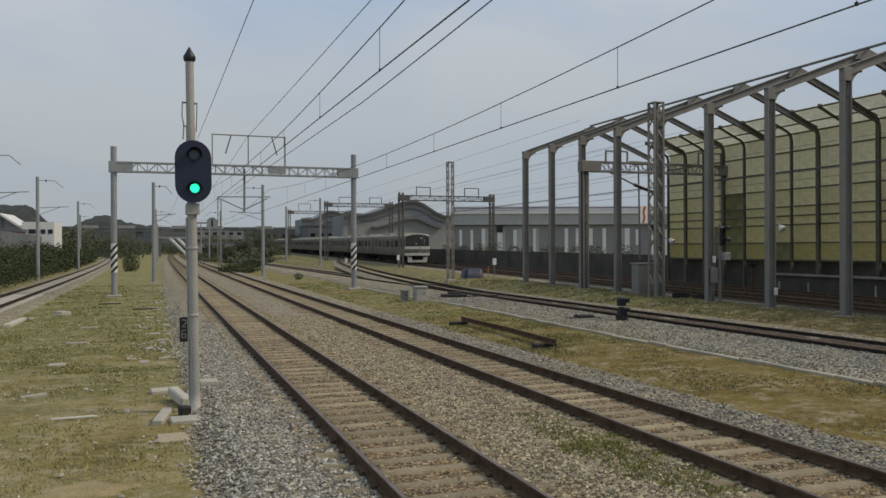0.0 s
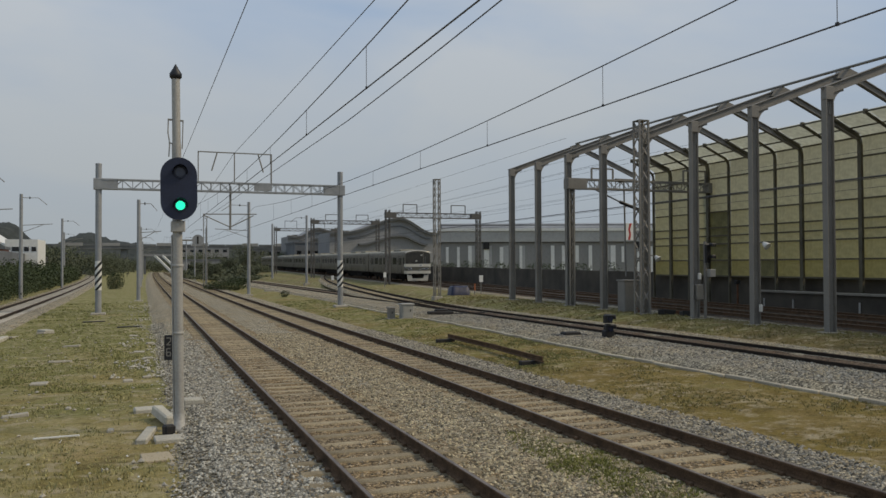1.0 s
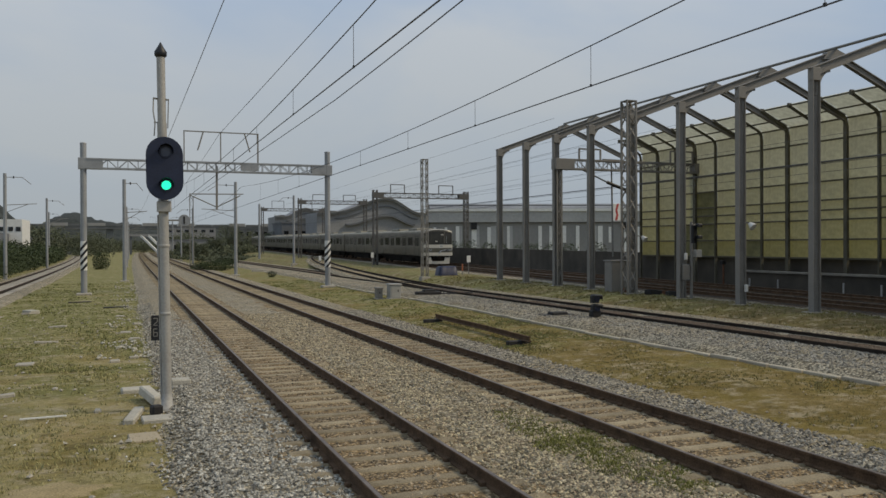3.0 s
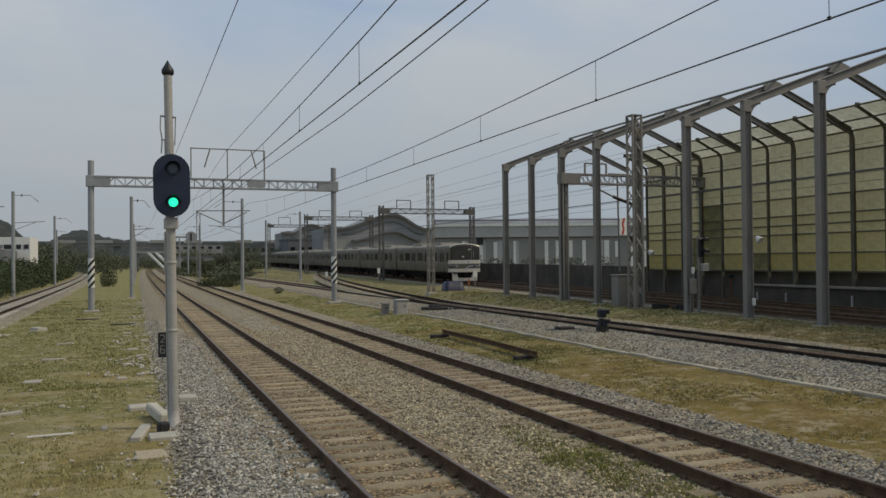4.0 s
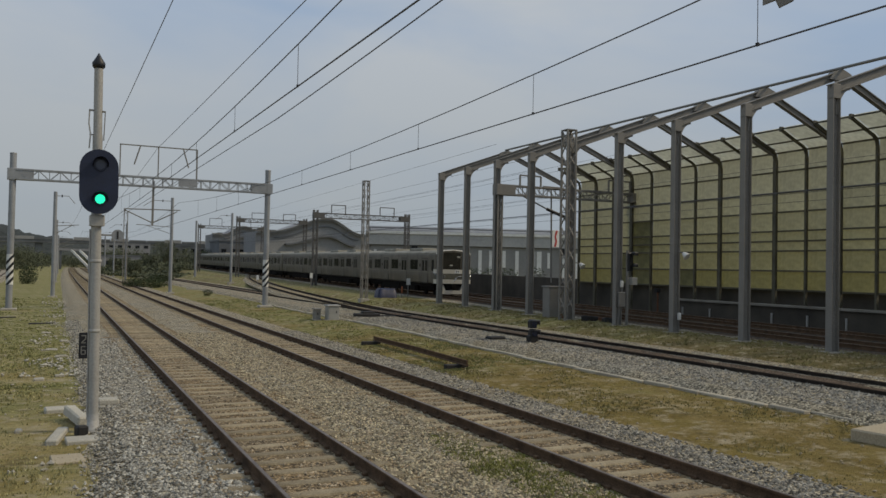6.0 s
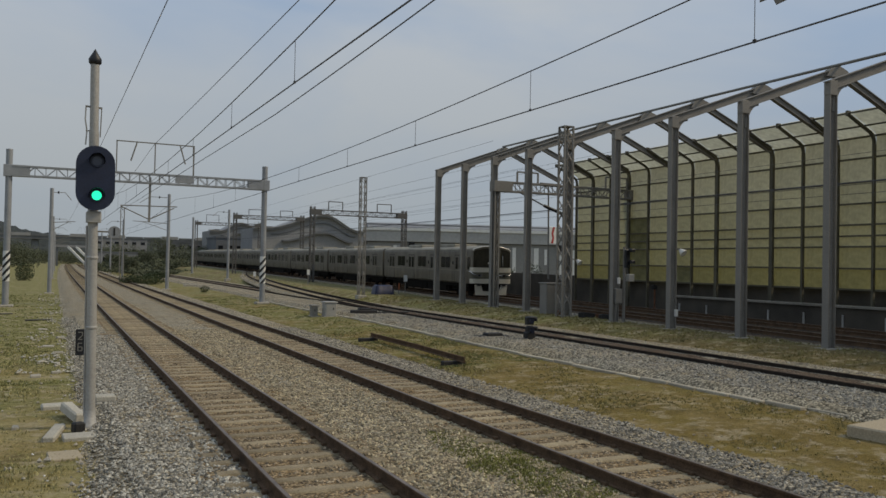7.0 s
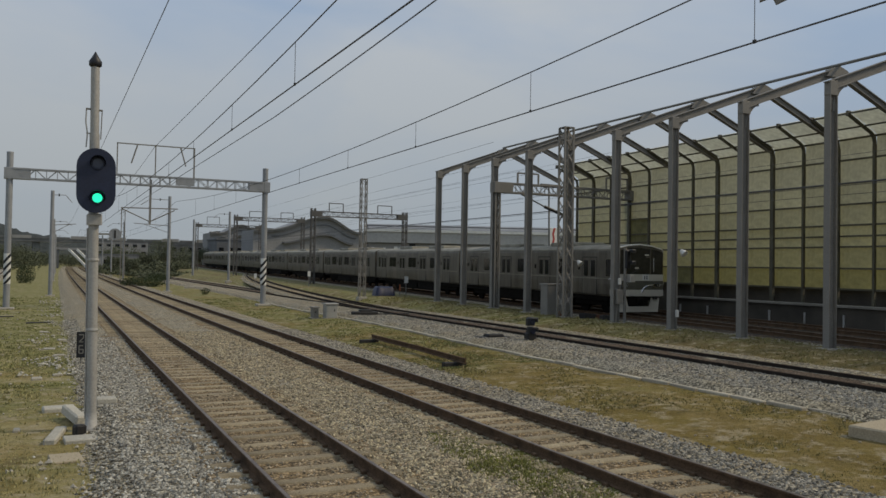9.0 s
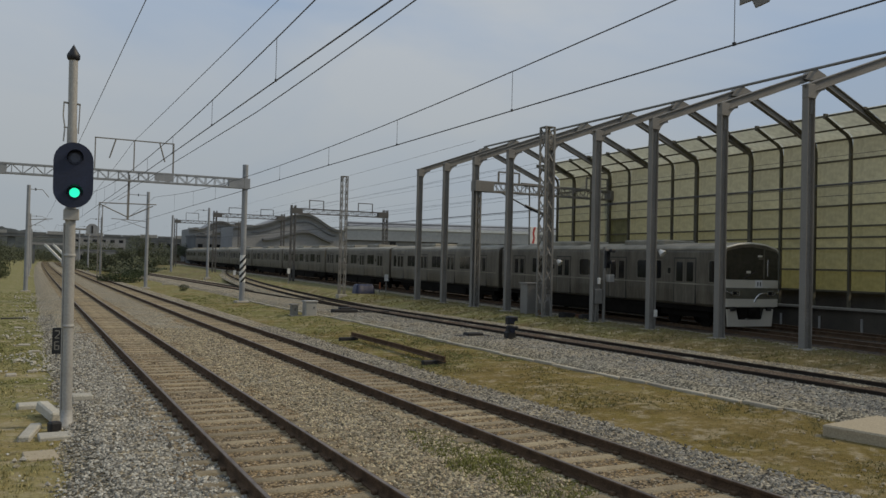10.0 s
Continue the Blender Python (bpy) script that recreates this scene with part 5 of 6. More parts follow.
def dwarf_signal():
    t = thing("shunting_signal", "low black shunting signal with two rounded heads", "railway signal", pose(16.5, 26.9, -0.06))
    part("stand", Mesh().box(-0.12, -0.12, 0, 0.12, 0.12, 0.5, None, 0.02), M_DARK, t)
    part("footing", Mesh().box(-0.3, -0.3, -0.15, 0.3, 0.3, 0.05, None, 0.03), M_CONC, t)
    for z, x in ((0.42, 0.02), (0.78, 0.0)):
        h = part("head", Mesh().box(-0.16 + x, -0.14, z - 0.16, 0.15 + x, 0.14, z + 0.16, None, 0.06), M_BLACK, t)
        ring = [(0.11 * math.cos(a), 0.11 * math.sin(a)) for a in (2 * math.pi * i / 16 for i in range(16))]
        part("lens", Mesh().prism(ring, 0.03, pose(0.0 + x, -0.18, z)), M_LENS_OFF, h)
        part("hood", Mesh().box(-0.14 + x, -0.36, z + 0.10, 0.14 + x, -0.1, z + 0.15, None, 0.02).box(0.12 + x, -0.24, z - 0.02, 0.22 + x, 0.05, z + 0.1, None, 0.03), M_BLACK, h)
    part("side_box", Mesh().box(-0.2, -0.16, 0.12, 0.2, 0.16, 0.36, None, 0.05), M_DARK, t)


dwarf_signal()


def cabinet(x, y, z, w, d, h, label, mat=M_POLE):
    t = thing("equipment_cabinet", label, "cabinet", pose(x, y, z), "equipment cabinets")
    part("body", Mesh().box(-w / 2, -d / 2, 0, w / 2, d / 2, h, None, 0.03), mat, t)
    part("lid", Mesh().box(-w / 2 - 0.05, -d / 2 - 0.05, h, w / 2 + 0.05, d / 2 + 0.05, h + 0.07, None, 0.02), mat, t)
    p = part("door", Mesh().box(-w / 2 + 0.08, -d / 2 - 0.015, 0.08, w / 2 - 0.08, -d / 2 - 0.001, h - 0.06), mat, t)
    part("handle", Mesh().box(w / 2 - 0.2, -d / 2 - 0.04, h * 0.5, w / 2 - 0.16, -d / 2 - 0.012, h * 0.5 + 0.12), M_DARK, p)
    part("plinth", Mesh().box(-w / 2 - 0.08, -d / 2 - 0.08, -0.2, w / 2 + 0.08, d / 2 + 0.08, 0.02), M_CONC, t)


cabinet(13.75, 43.1, -0.15, 0.64, 0.6, 0.74, "pale grey trackside cabinet on the grass")
cabinet(13.0, 43.5, -0.16, 0.32, 0.5, 0.55, "small grey trackside box beside the cabinet", M_STEEL_DARK)
cabinet(24.6, 38.0, 0.1, 0.95, 0.7, 1.75, "tall grey cabinet among the shed posts", M_STEEL_DARK)


def point_machine():
    t = thing("point_machine", "low black point machine with rods beside the yard track", "point machine", pose(15.9, 43.0, 0.0))
    part("housing", Mesh().box(-0.9, -0.3, -0.08, 0.5, 0.3, 0.2, None, 0.05), M_DARK, t)
    part("cover", Mesh().box(-0.5, -0.22, 0.2, 0.2, 0.22, 0.3, None, 0.04), M_DARK, t)
    part("rod", Mesh().tube([(0.5, 0.1, 0.05), (2.4, 0.1, 0.06)], 0.03, 8), M_DARK, t)
    part("rod", Mesh().tube([(0.5, -0.15, 0.05), (2.4, -0.15, 0.06)], 0.03, 8), M_DARK, t)
    q = copy_thing(t, pose(15.9, 28.4, -0.16))
    tagged(q, "low black point machine lying behind the shunting signal")


point_machine()


def spare_rails():
    t = thing("spare_rail", "rusty spare rail length lying on two timber blocks", "rail", None)
    part("rail", Mesh().sweep([(a, b + 0.03) for a, b in RAIL_PROFILE], [(11.5, 30.6, 0), (11.42, 26, 0), (11.2, 21.9, 0)]), M_RAIL, t)
    for y, x in ((30.2, 11.25), (22.4, 11.1)):
        part("timber", Mesh().box(x - 0.4, y - 0.1, -0.32, x + 0.35, y + 0.1, -0.13, None, 0.02), M_DARK, t, "dark timber bearer")


spare_rails()


def cable_line():
    random.seed(21)
    t = thing("cable_trough", "line of narrow pale concrete trough covers in the grass", "cable trough", None, "", "structure")
    y = 10.9
    while y < 62:
        x = 14.25 + 0.18 * math.sin(y * 0.21) + 0.5 * (max(13.5 - y, 0.0) / 2.6) ** 2
        n = random.uniform(0.85, 1.0)
        z = ground_z(x, y)
        part("cover", COVER, None, t, "", pose(x, y, z + random.uniform(0.0, 0.03), 0, 0, random.uniform(-3, 3)))
        y += 1.0
    return t


COVER = Mesh().box(-0.085, -0.485, -0.12, 0.085, 0.485, 0.06, None, 0.015).data("cover", M_COVER)
cable_line()


def tarpaulin():
    m = Mesh()
    n, k = 14, 8
    vs = []
    for j in range(k + 1):
        for i in range(n + 1):
            u, v = i / n * 2 - 1, j / k * 2 - 1
            h = 0.74 * (1 - abs(u) ** 14) * (1 - abs(v) ** 8) + 0.06 * noise.noise((u * 3, v * 3, 5))
            vs.append((u * 0.82, v * 0.6, max(h, 0) - 0.02))
    m.add(vs, [(j * (n + 1) + i, j * (n + 1) + i + 1, (j + 1) * (n + 1) + i + 1, (j + 1) * (n + 1) + i) for j in range(k) for i in range(n)], True)
    solid("tarpaulin", m, M_BLUE, "low pile under a dark blue tarpaulin", "tarpaulin", "", pose(23.9, 61.2, ground_z(23.9, 61.2)))


tarpaulin()


def marker_post(x, y, h, w, mat, label):
    t = thing("marker_post", label, "marker post", pose(x, y, ground_z(x, y)), "marker posts")
    part("post", Mesh().tube([(0, 0, -0.1), (0, 0, h)], 0.04, 8), M_STEEL_DARK, t)
    part("plate", Mesh().box(-w / 2, -0.06, h - 0.55, w / 2, -0.04, h, None, 0.005), mat, t)


marker_post(27.0, 64.0, 1.55, 0.35, M_WHITE, "short post with a white plate beside the depot track")
marker_post(25.6, 62.0, 0.9, 0.12, M_ORANGE, "thin orange marker stake in the grass")
marker_post(24.7, 85.0, 1.6, 0.3, M_WHITE, "short post with a white plate beside the depot track")
marker_post(21.5, 96.0, 1.5, 0.3, M_WHITE, "short post with a white plate beside the branch track")
marker_post(16.2, 70.0, 1.9, 0.3, M_STEEL, "grey trackside marker post near the gantry")


def flood_lamp(x, y, z, turn, mount):
    t = thing("floodlight", "small white floodlight fixed to a steel post", "floodlight", pose(x, y, z, 0, 0, turn), "floodlights")
    m = Mesh()
    m.lathe([(0.0, 0.0), (0.07, 0.01), (0.12, 0.12), (0.17, 0.26), (0.16, 0.27), (0.0, 0.2)], 16)
    part("shade", m, M_WHITE, t, "", pose(0, -0.15, 0.1, 130, 0, 0))
    part("bracket", Mesh().bar((0, -0.12, 0.1), (mount, 0.0, 0.15), 0.05), M_STEEL_DARK, t)


flood_lamp(24.45, 27.85, 3.52, 15, -0.15)
flood_lamp(24.55, 35.7, 3.05, 20, -0.25)


def post_box(x, y, z):
    t = thing("junction_box", "small white box fixed to a shed post", "junction box", pose(x, y, z), "junction boxes")
    part("case", Mesh().box(-0.07, -0.05, 0, 0.07, 0.05, 0.30, None, 0.015), M_WHITE, t)
    part("lid", Mesh().box(-0.06, -0.062, 0.03, 0.06, -0.05, 0.27, None, 0.004), M_WHITE, t)


post_box(24.42, 27.82, 0.74)
post_box(24.42, 31.82, 2.03)


def rusty_post():
    t = thing("marker_post", "slim rusty post with a small dark head", "marker post", pose(33.0, 39.5, ground_z(33.0, 39.5)), "marker posts")
    part("post", Mesh().tube([(0, 0, -0.2), (0, 0, 1.45)], 0.06, 8), M_RUST, t)
    part("head", Mesh().box(-0.2, -0.1, 1.42, 0.16, 0.1, 1.66, None, 0.04), M_DARK, t)


rusty_post()


def depot_signal():
    t = thing("railway_signal", "dark signal head on a short bracket beside a shed post", "railway signal", pose(24.8, 31.9, ground_z(24.8, 31.9)))
    part("post", Mesh().tube([(0, 0, -0.1), (0, 0, 3.6)], 0.07, 10), M_STEEL_DARK, t)
    h = part("signal_head", Mesh().box(-0.05, -0.12, 2.6, 0.30, 0.12, 3.5, None, 0.07), M_BLACK, t)
    for z in (2.85, 3.4):
        part("hood", Mesh().box(0.12, -0.36, z - 0.05, 0.40, -0.1, z + 0.12, None, 0.05), M_BLACK, h)
    part("box", Mesh().box(0.1, -0.25, 1.95, 0.42, 0.05, 2.3, None, 0.02), M_POLE, t, "small pale box")
    part("stay", Mesh().bar((-0.5, 0.1, 0), (-0.25, 0.05, 2.1), 0.12), M_STEEL_DARK, t)
    part("stay", Mesh().box(-0.55, -0.1, 0.9, -0.15, 0.15, 1.6, None, 0.03), M_STEEL_DARK, t)


depot_signal()


def banner_sign():
    t = thing("warning_sign", "red and white striped board on a slim dark pole", "sign", pose(39.3, 60.5, 0.3))
    part("pole", Mesh().tube([(-0.45, 0, 0), (-0.45, 0, 7.6)], 0.06, 8), M_STEEL_DARK, t)
    b = part("board", Mesh().box(-0.38, -0.05, 4.5, 0.48, 0, 5.95, None, 0.02), M_WHITE, t)
    part("stripe", Mesh().prism([(-0.2, 4.52), (0.02, 4.52), (0.12, 5.0), (0.02, 5.4), (0.2, 5.93), (-0.02, 5.93), (-0.16, 5.4), (-0.06, 5.0)], 0.012, pose(0, -0.063, 0)), M_RED, b)


banner_sign()


# ---- distance ----
def hills():
    m = Mesh()
    humps = [(-330, 34, 160), (-152, 26, 44), (-128, 9, 14), (-66, 13, 22), (-50, 10, 16), (-20, 14, 34), (60, 8, 70), (240, 14, 120), (520, 40, 220)]
    xs, depth = spaced([(-900, -220, 10), (-220, 60, 1.5), (60, 1100, 10)]), [0, 60, 140, 260, 420]
    vs = []
    for d, f in zip(depth, (0.0, 0.75, 1.0, 0.8, 0.0)):
        for x in xs:
            h = 14 + sum(a * math.exp(-((x - c) / w) ** 2) for c, a, w in humps)
            h += 2.5 * noise.noise((x * 0.05, d * 0.01, 3)) + 1.6 * noise.noise((x * 0.19, d * 0.05, 7)) + 1.5 * abs(noise.noise((x * 0.45, d * 0.1, 12)))
            vs.append((x, 850 + d, h * f - (2 if f == 0 else 0)))
    n = len(xs)
    m.add(vs, [(j * n + i, j * n + i + 1, (j + 1) * n + i + 1, (j + 1) * n + i) for j in range(4) for i in range(n - 1)], True)
    solid("hills_backdrop", m, M_HILL, "low wooded hills on the horizon", "hills", "structure")


hills()


def viaduct():
    t = thing("viaduct", "long grey concrete road viaduct far beyond the tracks", "viaduct")
    part("deck", Mesh().box(-420, 520, 13.0, 230, 532, 14.8), M_FARWALL_DARK, t)
    for k in range(65):
        part("parapet", Mesh().box(-420 + 10 * k, 519.6, 14.8, -410.3 + 10 * k, 520, 16.6 if (k * 7) % 5 < 2 else 15.9), M_FARWALL if (k * 7) % 5 < 2 else M_FARWALL_DARK, t)
    for k in range(17):
        part("pier", Mesh().box(-410 + 40 * k, 522, -1, -406 + 40 * k, 530, 13.0, None, 0.3), M_FARWALL_DARK, t)


viaduct()


def far_building(x, y, w, d, h, mat, label, roof=0.0, turn=0.0, rows=2, cols=4, glass=M_WINDOW, z=None, roof_mat=M_FARROOF):
    z = ground_z(x, y) if z is None else z
    t = thing("building", label, "building", pose(x, y, z, 0, 0, turn), "distant buildings")
    part("wall", Mesh().box(-w / 2, 0, -0.5, w / 2, d, h), mat, t)
    if roof:
        part("roof", Mesh().prism([(-w / 2 - 0.3, h), (w / 2 + 0.3, h), (w / 2 - 0.5, h + roof * 0.5), (0, h + roof), (-w / 2 + 0.5, h + roof * 0.5)], d + 0.6, pose(0, -0.3, 0)), roof_mat, t)
    else:
        part("roof", Mesh().box(-w / 2 - 0.2, -0.2, h, w / 2 + 0.2, d + 0.2, h + 0.4), M_FARWALL_DARK, t)
    for r in range(rows):
        for c in range(cols):
            x0 = -w / 2 + w * (c + 0.25) / cols
            z0 = h * (r + 0.35) / rows
            part("window", Mesh().box(x0, -0.06, z0, x0 + w * 0.5 / cols, 0.02, z0 + h * 0.38 / rows), glass, t)
    return t


def white_house():
    t = thing("building", "white gabled house with a flat wing beyond the hedge", "building", pose(-22.5, 150, 0, 0, 0, -4), "distant buildings")
    part("gable_wall", Mesh().prism([(-7.0, 0), (4.4, 0), (4.4, 4.6), (-1.0, 8.3), (-7.0, 4.6)], 9.0), M_FARWALL, t)
    for a, b in (((-7.4, 4.4), (-1.0, 8.35)), ((-1.0, 8.35), (4.8, 4.3))):
        part("roof", Mesh().bar((a[0], 4.3, a[1] + 0.15), (b[0], 4.3, b[1] + 0.15), 9.6, 0.3, (0, 0, 1)), M_WHITE, t, "white sloping roof")
    part("dark_lean_to", Mesh().prism([(-4.5, 4.8), (-0.6, 4.8), (-0.6, 8.1), (-4.5, 6.0)], 0.3, pose(0, -0.32, 0)), M_FARWALL_DARK, t)
    part("wing", Mesh().box(2.4, -1.0, 0, 7.2, 6.0, 7.2), M_WHITE, t, "white flat-roofed wing")
    for x in (3.4, 5.2, 6.3):
        part("window", Mesh().box(x, -1.08, 5.3, x + (1.5 if x < 4 else 0.7), -0.95, 6.0), M_WINDOW, t)


white_house()


def yard_wall():
    path = [(line_0(y).x - 8.6, y, 0) for y in range(96, 215, 6)]
    solid("yard_wall", Mesh().sweep([(-0.15, -0.5), (0.15, -0.5), (0.15, 4.9), (-0.15, 4.9)], path), M_FARWALL_DARK, "long grey wall behind the hedge", "wall", "structure")


yard_wall()
far_building(-20.6, 128, 6.2, 5, 5.5, M_ORANGE, "small orange-brown shed behind the hedge", 0.0, 0, 1, 1)
for x, y, w, d, h, mat, label, rows, cols in (
        (-26, 345, 26, 12, 6, M_FARWALL_DARK, "long low dark building far down the line", 1, 8),
        (26, 360, 20, 12, 9, M_FARWALL, "pale grey block far down the line", 3, 6),
        (47, 340, 16, 12, 8, M_FARWALL_DARK, "dark grey block far down the line", 2, 5),
        (62, 300, 18, 14, 12, M_FARWALL, "grey stepped block beyond the depot", 3, 5),
        (46, 214, 16, 14, 7.2, M_FARWALL_DARK, "low grey depot annex between the halls", 1, 7),
        (78, 205, 30, 14, 8.2, M_FARWALL, "grey depot building behind the round-roofed hall", 1, 8),
        (-30, 380, 30, 12, 7, M_FARWALL, "long pale building before the hills", 2, 9),
        (-70, 360, 26, 12, 8, M_FARWALL_DARK, "dark low building before the hills", 2, 7),
        (84, 330, 24, 14, 15, M_FARWALL_DARK, "tall dark block beyond the depot", 4, 6),
        (16, 250, 14, 10, 4.5, M_FARWALL, "low pale hut beside the far tracks", 1, 4)):
    far_building(x, y, w, d, h, mat, label, 0.0, 0, rows, cols)


def wave_hall(x, y, left, right, base, rise, depth, label):
    """A depot hall whose roof swells up between two level stretches, its gable towards the tracks."""
    t = thing("depot_hall", label, "depot hall", pose(x, y, 0), "depot halls")

    def line(lo, top, l, r, flat):
        pts = [(-l - flat, lo)] + [(-l + l * i / 10, lo + top * 0.5 * (1 - math.cos(math.pi * i / 10))) for i in range(11)]
        pts += [(r * i / 10, lo + top * 0.5 * (1 + math.cos(math.pi * i / 10))) for i in range(1, 11)] + [(r + flat, lo)]
        return pts

    def band(pts, thick, d, y0):
        return Mesh().prism(pts + [(u, z - thick) for u, z in reversed(pts)], d, pose(0, y0, 0))

    top = line(base, rise, left, right, 3.0)
    part("gable", Mesh().prism([(-left - 3, -0.5)] + [(u, z - 0.3) for u, z in top] + [(right + 3, -0.5)], depth, pose(0, 0.6, 0)), M_FARWALL, t, "grey clad gable")
    part("roof", band([(u, z + 0.12) for u, z in top], 0.42, depth + 0.9, -0.3), M_FARROOF, t, "swelling grey metal roof")
    part("roof_edge", band([(u, z + 0.3) for u, z in top], 0.2, 0.3, -0.62), M_FARWALL, t, "pale roof edge")
    # solid dark strip painted in as the shade below the roof edge
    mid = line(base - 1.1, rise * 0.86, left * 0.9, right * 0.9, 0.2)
    part("shade_strip", band(mid, 0.28, 0.25, 0.38), M_FARWALL_DARK, t)
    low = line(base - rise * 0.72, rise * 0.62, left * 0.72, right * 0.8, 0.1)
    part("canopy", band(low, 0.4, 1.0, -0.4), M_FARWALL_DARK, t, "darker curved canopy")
    return t


wave_hall(59.0, 190, 14.0, 8.6, 10.4, 3.5, 13, "depot hall with a swelling grey roof")
wave_hall(53.9, 262, 6.5, 7.5, 11.9, 2.7, 13, "farther depot hall with a swelling grey roof")


def ramp_bridge():
    t = thing("footbridge", "far pale footbridge with a sloping stair over the tracks", "footbridge", pose(0, 330, 0))
    part("deck", Mesh().box(1.5, 0, 6.6, 13.0, 2.5, 7.3), M_FARWALL, t)
    for x in (5.6, 8.4):
        part("stair_beam", Mesh().bar((x, 0.5, 7.0), (x + 6.2, -3.0, 0.4), 0.8, 0.7), M_WHITE, t, "pale sloping stair side")
    for x in (2.2, 12.4):
        part("pier", Mesh().box(x - 0.4, 0.6, -0.5, x + 0.4, 1.6, 6.6), M_FARWALL_DARK, t)


ramp_bridge()


def long_hall():
    a, b = Vector((48.6, 132, 0.5)), Vector((102.0, 114.5, 0.5))
    d = (b - a)
    t = thing("long_hall", "long grey industrial hall with white upright stripes", "industrial hall", Matrix.Translation(a) @ Matrix.Rotation(math.atan2(d.y, d.x), 4, "Z"))
    L = d.length
    part("wall", Mesh().box(0, 0, -0.5, L, 12, 6.0), M_HALL_WALL, t)
    part("fascia", Mesh().box(-0.5, -0.5, 6.15, L, 12, 8.0), M_HALL, t)
    part("gutter", Mesh().box(-0.6, -0.7, 8.0, L, 12, 8.45), M_WHITE, t, "pale roof edge")
    # dark colour of this recessed strip carries the shade under the fascia
    part("shadow_joint", Mesh().box(-0.5, -0.15, 6.0, L, 12, 6.15), M_FARWALL_DARK, t)
    part("roof", Mesh().prism([(-12.0, 8.45), (0.6, 8.45), (-4, 9.5), (-8, 9.6)], L, Matrix.Rotation(math.radians(-90), 4, "Z") @ pose(0, 0, 0)), M_FARROOF, t)
    random.seed(31)
    x = 0.6
    while x < L - 1.5:
        w = random.choice((0.45, 0.6, 0.6, 0.85))
        z0 = random.choice((0.6, 0.6, 1.6, 2.6))
        part("stripe", Mesh().box(x, -0.08, z0, x + w, 0.0, random.choice((5.3, 5.5, 5.5))), M_WHITE, t)
        if random.random() < 0.45:
            part("panel", Mesh().box(x + w, -0.06, 0.6, x + w + random.choice((0.5, 0.9)), 0.0, 5.5), M_HALL, t)
        x += random.choice((1.5, 1.9, 2.3, 2.7))
    part("ridge_rail", Mesh().bar((-0.4, -0.3, 9.0), (L, -0.3, 9.0), 0.16), M_FARWALL_DARK, t)
    for x in (7.0, 21.0, 33.0):
        part("vent", Mesh().box(x, -0.3, 4.9, x + 1.0, 0.0, 6.0), M_DARK, t)


long_hall()


# ---- plants ----
def leaf_cloud(m, centre, size, count, leaf, seed):
    """Many small bent leaves filling an uneven rounded body."""
    rnd = random.Random(seed)
    for _ in range(count):
        while True:
            p = Vector((rnd.uniform(-1, 1), rnd.uniform(-1, 1), rnd.uniform(-1, 1)))
            if 0.3 < p.length < 1.0 + 0.22 * noise.noise(p * 2.6 + Vector((seed, 0, 0))):
                break
        q = Vector((centre[0] + p.x * size[0], centre[1] + p.y * size[1], centre[2] + p.z * size[2]))
        a = Vector((rnd.uniform(-1, 1), rnd.uniform(-1, 1), rnd.uniform(-0.5, 0.9))).normalized()
        b = a.cross(Vector((rnd.uniform(-1, 1), rnd.uniform(-1, 1), rnd.uniform(-1, 1)))).normalized()
        s = leaf * rnd.uniform(0.6, 1.4)
        m.add([q - a * s, q + b * s * 0.45, q + a * s, q - b * s * 0.45], [(0, 1, 2), (0, 2, 3)])


def hedge():
    m = Mesh()
    rnd = random.Random(3)
    y = 34.0
    while y < 215:
        c = line_0(y).x
        for lane in range(2):
            h = rnd.uniform(1.75, 2.4) * (1.0 if lane else 0.8)
            r = rnd.uniform(1.4, 2.1)
            n = 620 if y < 110 else 340
            leaf_cloud(m, (c - 3.9 - lane * 2.6 + rnd.uniform(-0.4, 0.4), y + rnd.uniform(-0.5, 0.5), -0.35 + h * 0.85), (r, r, h), n, 0.105 if y < 110 else 0.17, int(y * 10) + lane)
        y += 2.2
    solid("hedge", m, M_LEAF, "dense dark green overgrown hedge along the outer track", "hedge", "stuff")


hedge()


def shrub(x, y, sx, sy, h, n, leaf, seed, label):
    t = thing("shrub", label, "shrub", pose(x, y, ground_z(x, y)), "shrubs")
    m = Mesh()
    leaf_cloud(m, (0, 0, h * 0.45), (sx, sy, h * 0.6), n, leaf, seed)
    part("crown", m, M_LEAF, t)
    s = Mesh()
    for k in range(5):
        a = k * 1.3 + seed
        s.tube([(0, 0, -0.1), (0.3 * sx * math.cos(a), 0.3 * sy * math.sin(a), h * 0.6)], 0.03, 5, 0.012)
    part("stem", s, M_BARK, t)


shrub(-2.93, 119.5, 1.2, 1.2, 2.3, 2200, 0.085, 4, "small round green bush on the grass verge")
shrub(10.1, 105, 2.7, 1.8, 1.25, 4200, 0.085, 8, "low wide dark green bush between the tracks")
shrub(14.2, 128, 2.0, 1.3, 1.1, 2600, 0.09, 18, "low rounded green bush beside the branch")
shrub(12.9, 78, 0.5, 0.5, 0.6, 300, 0.06, 9, "small green weed clump beside the gantry")


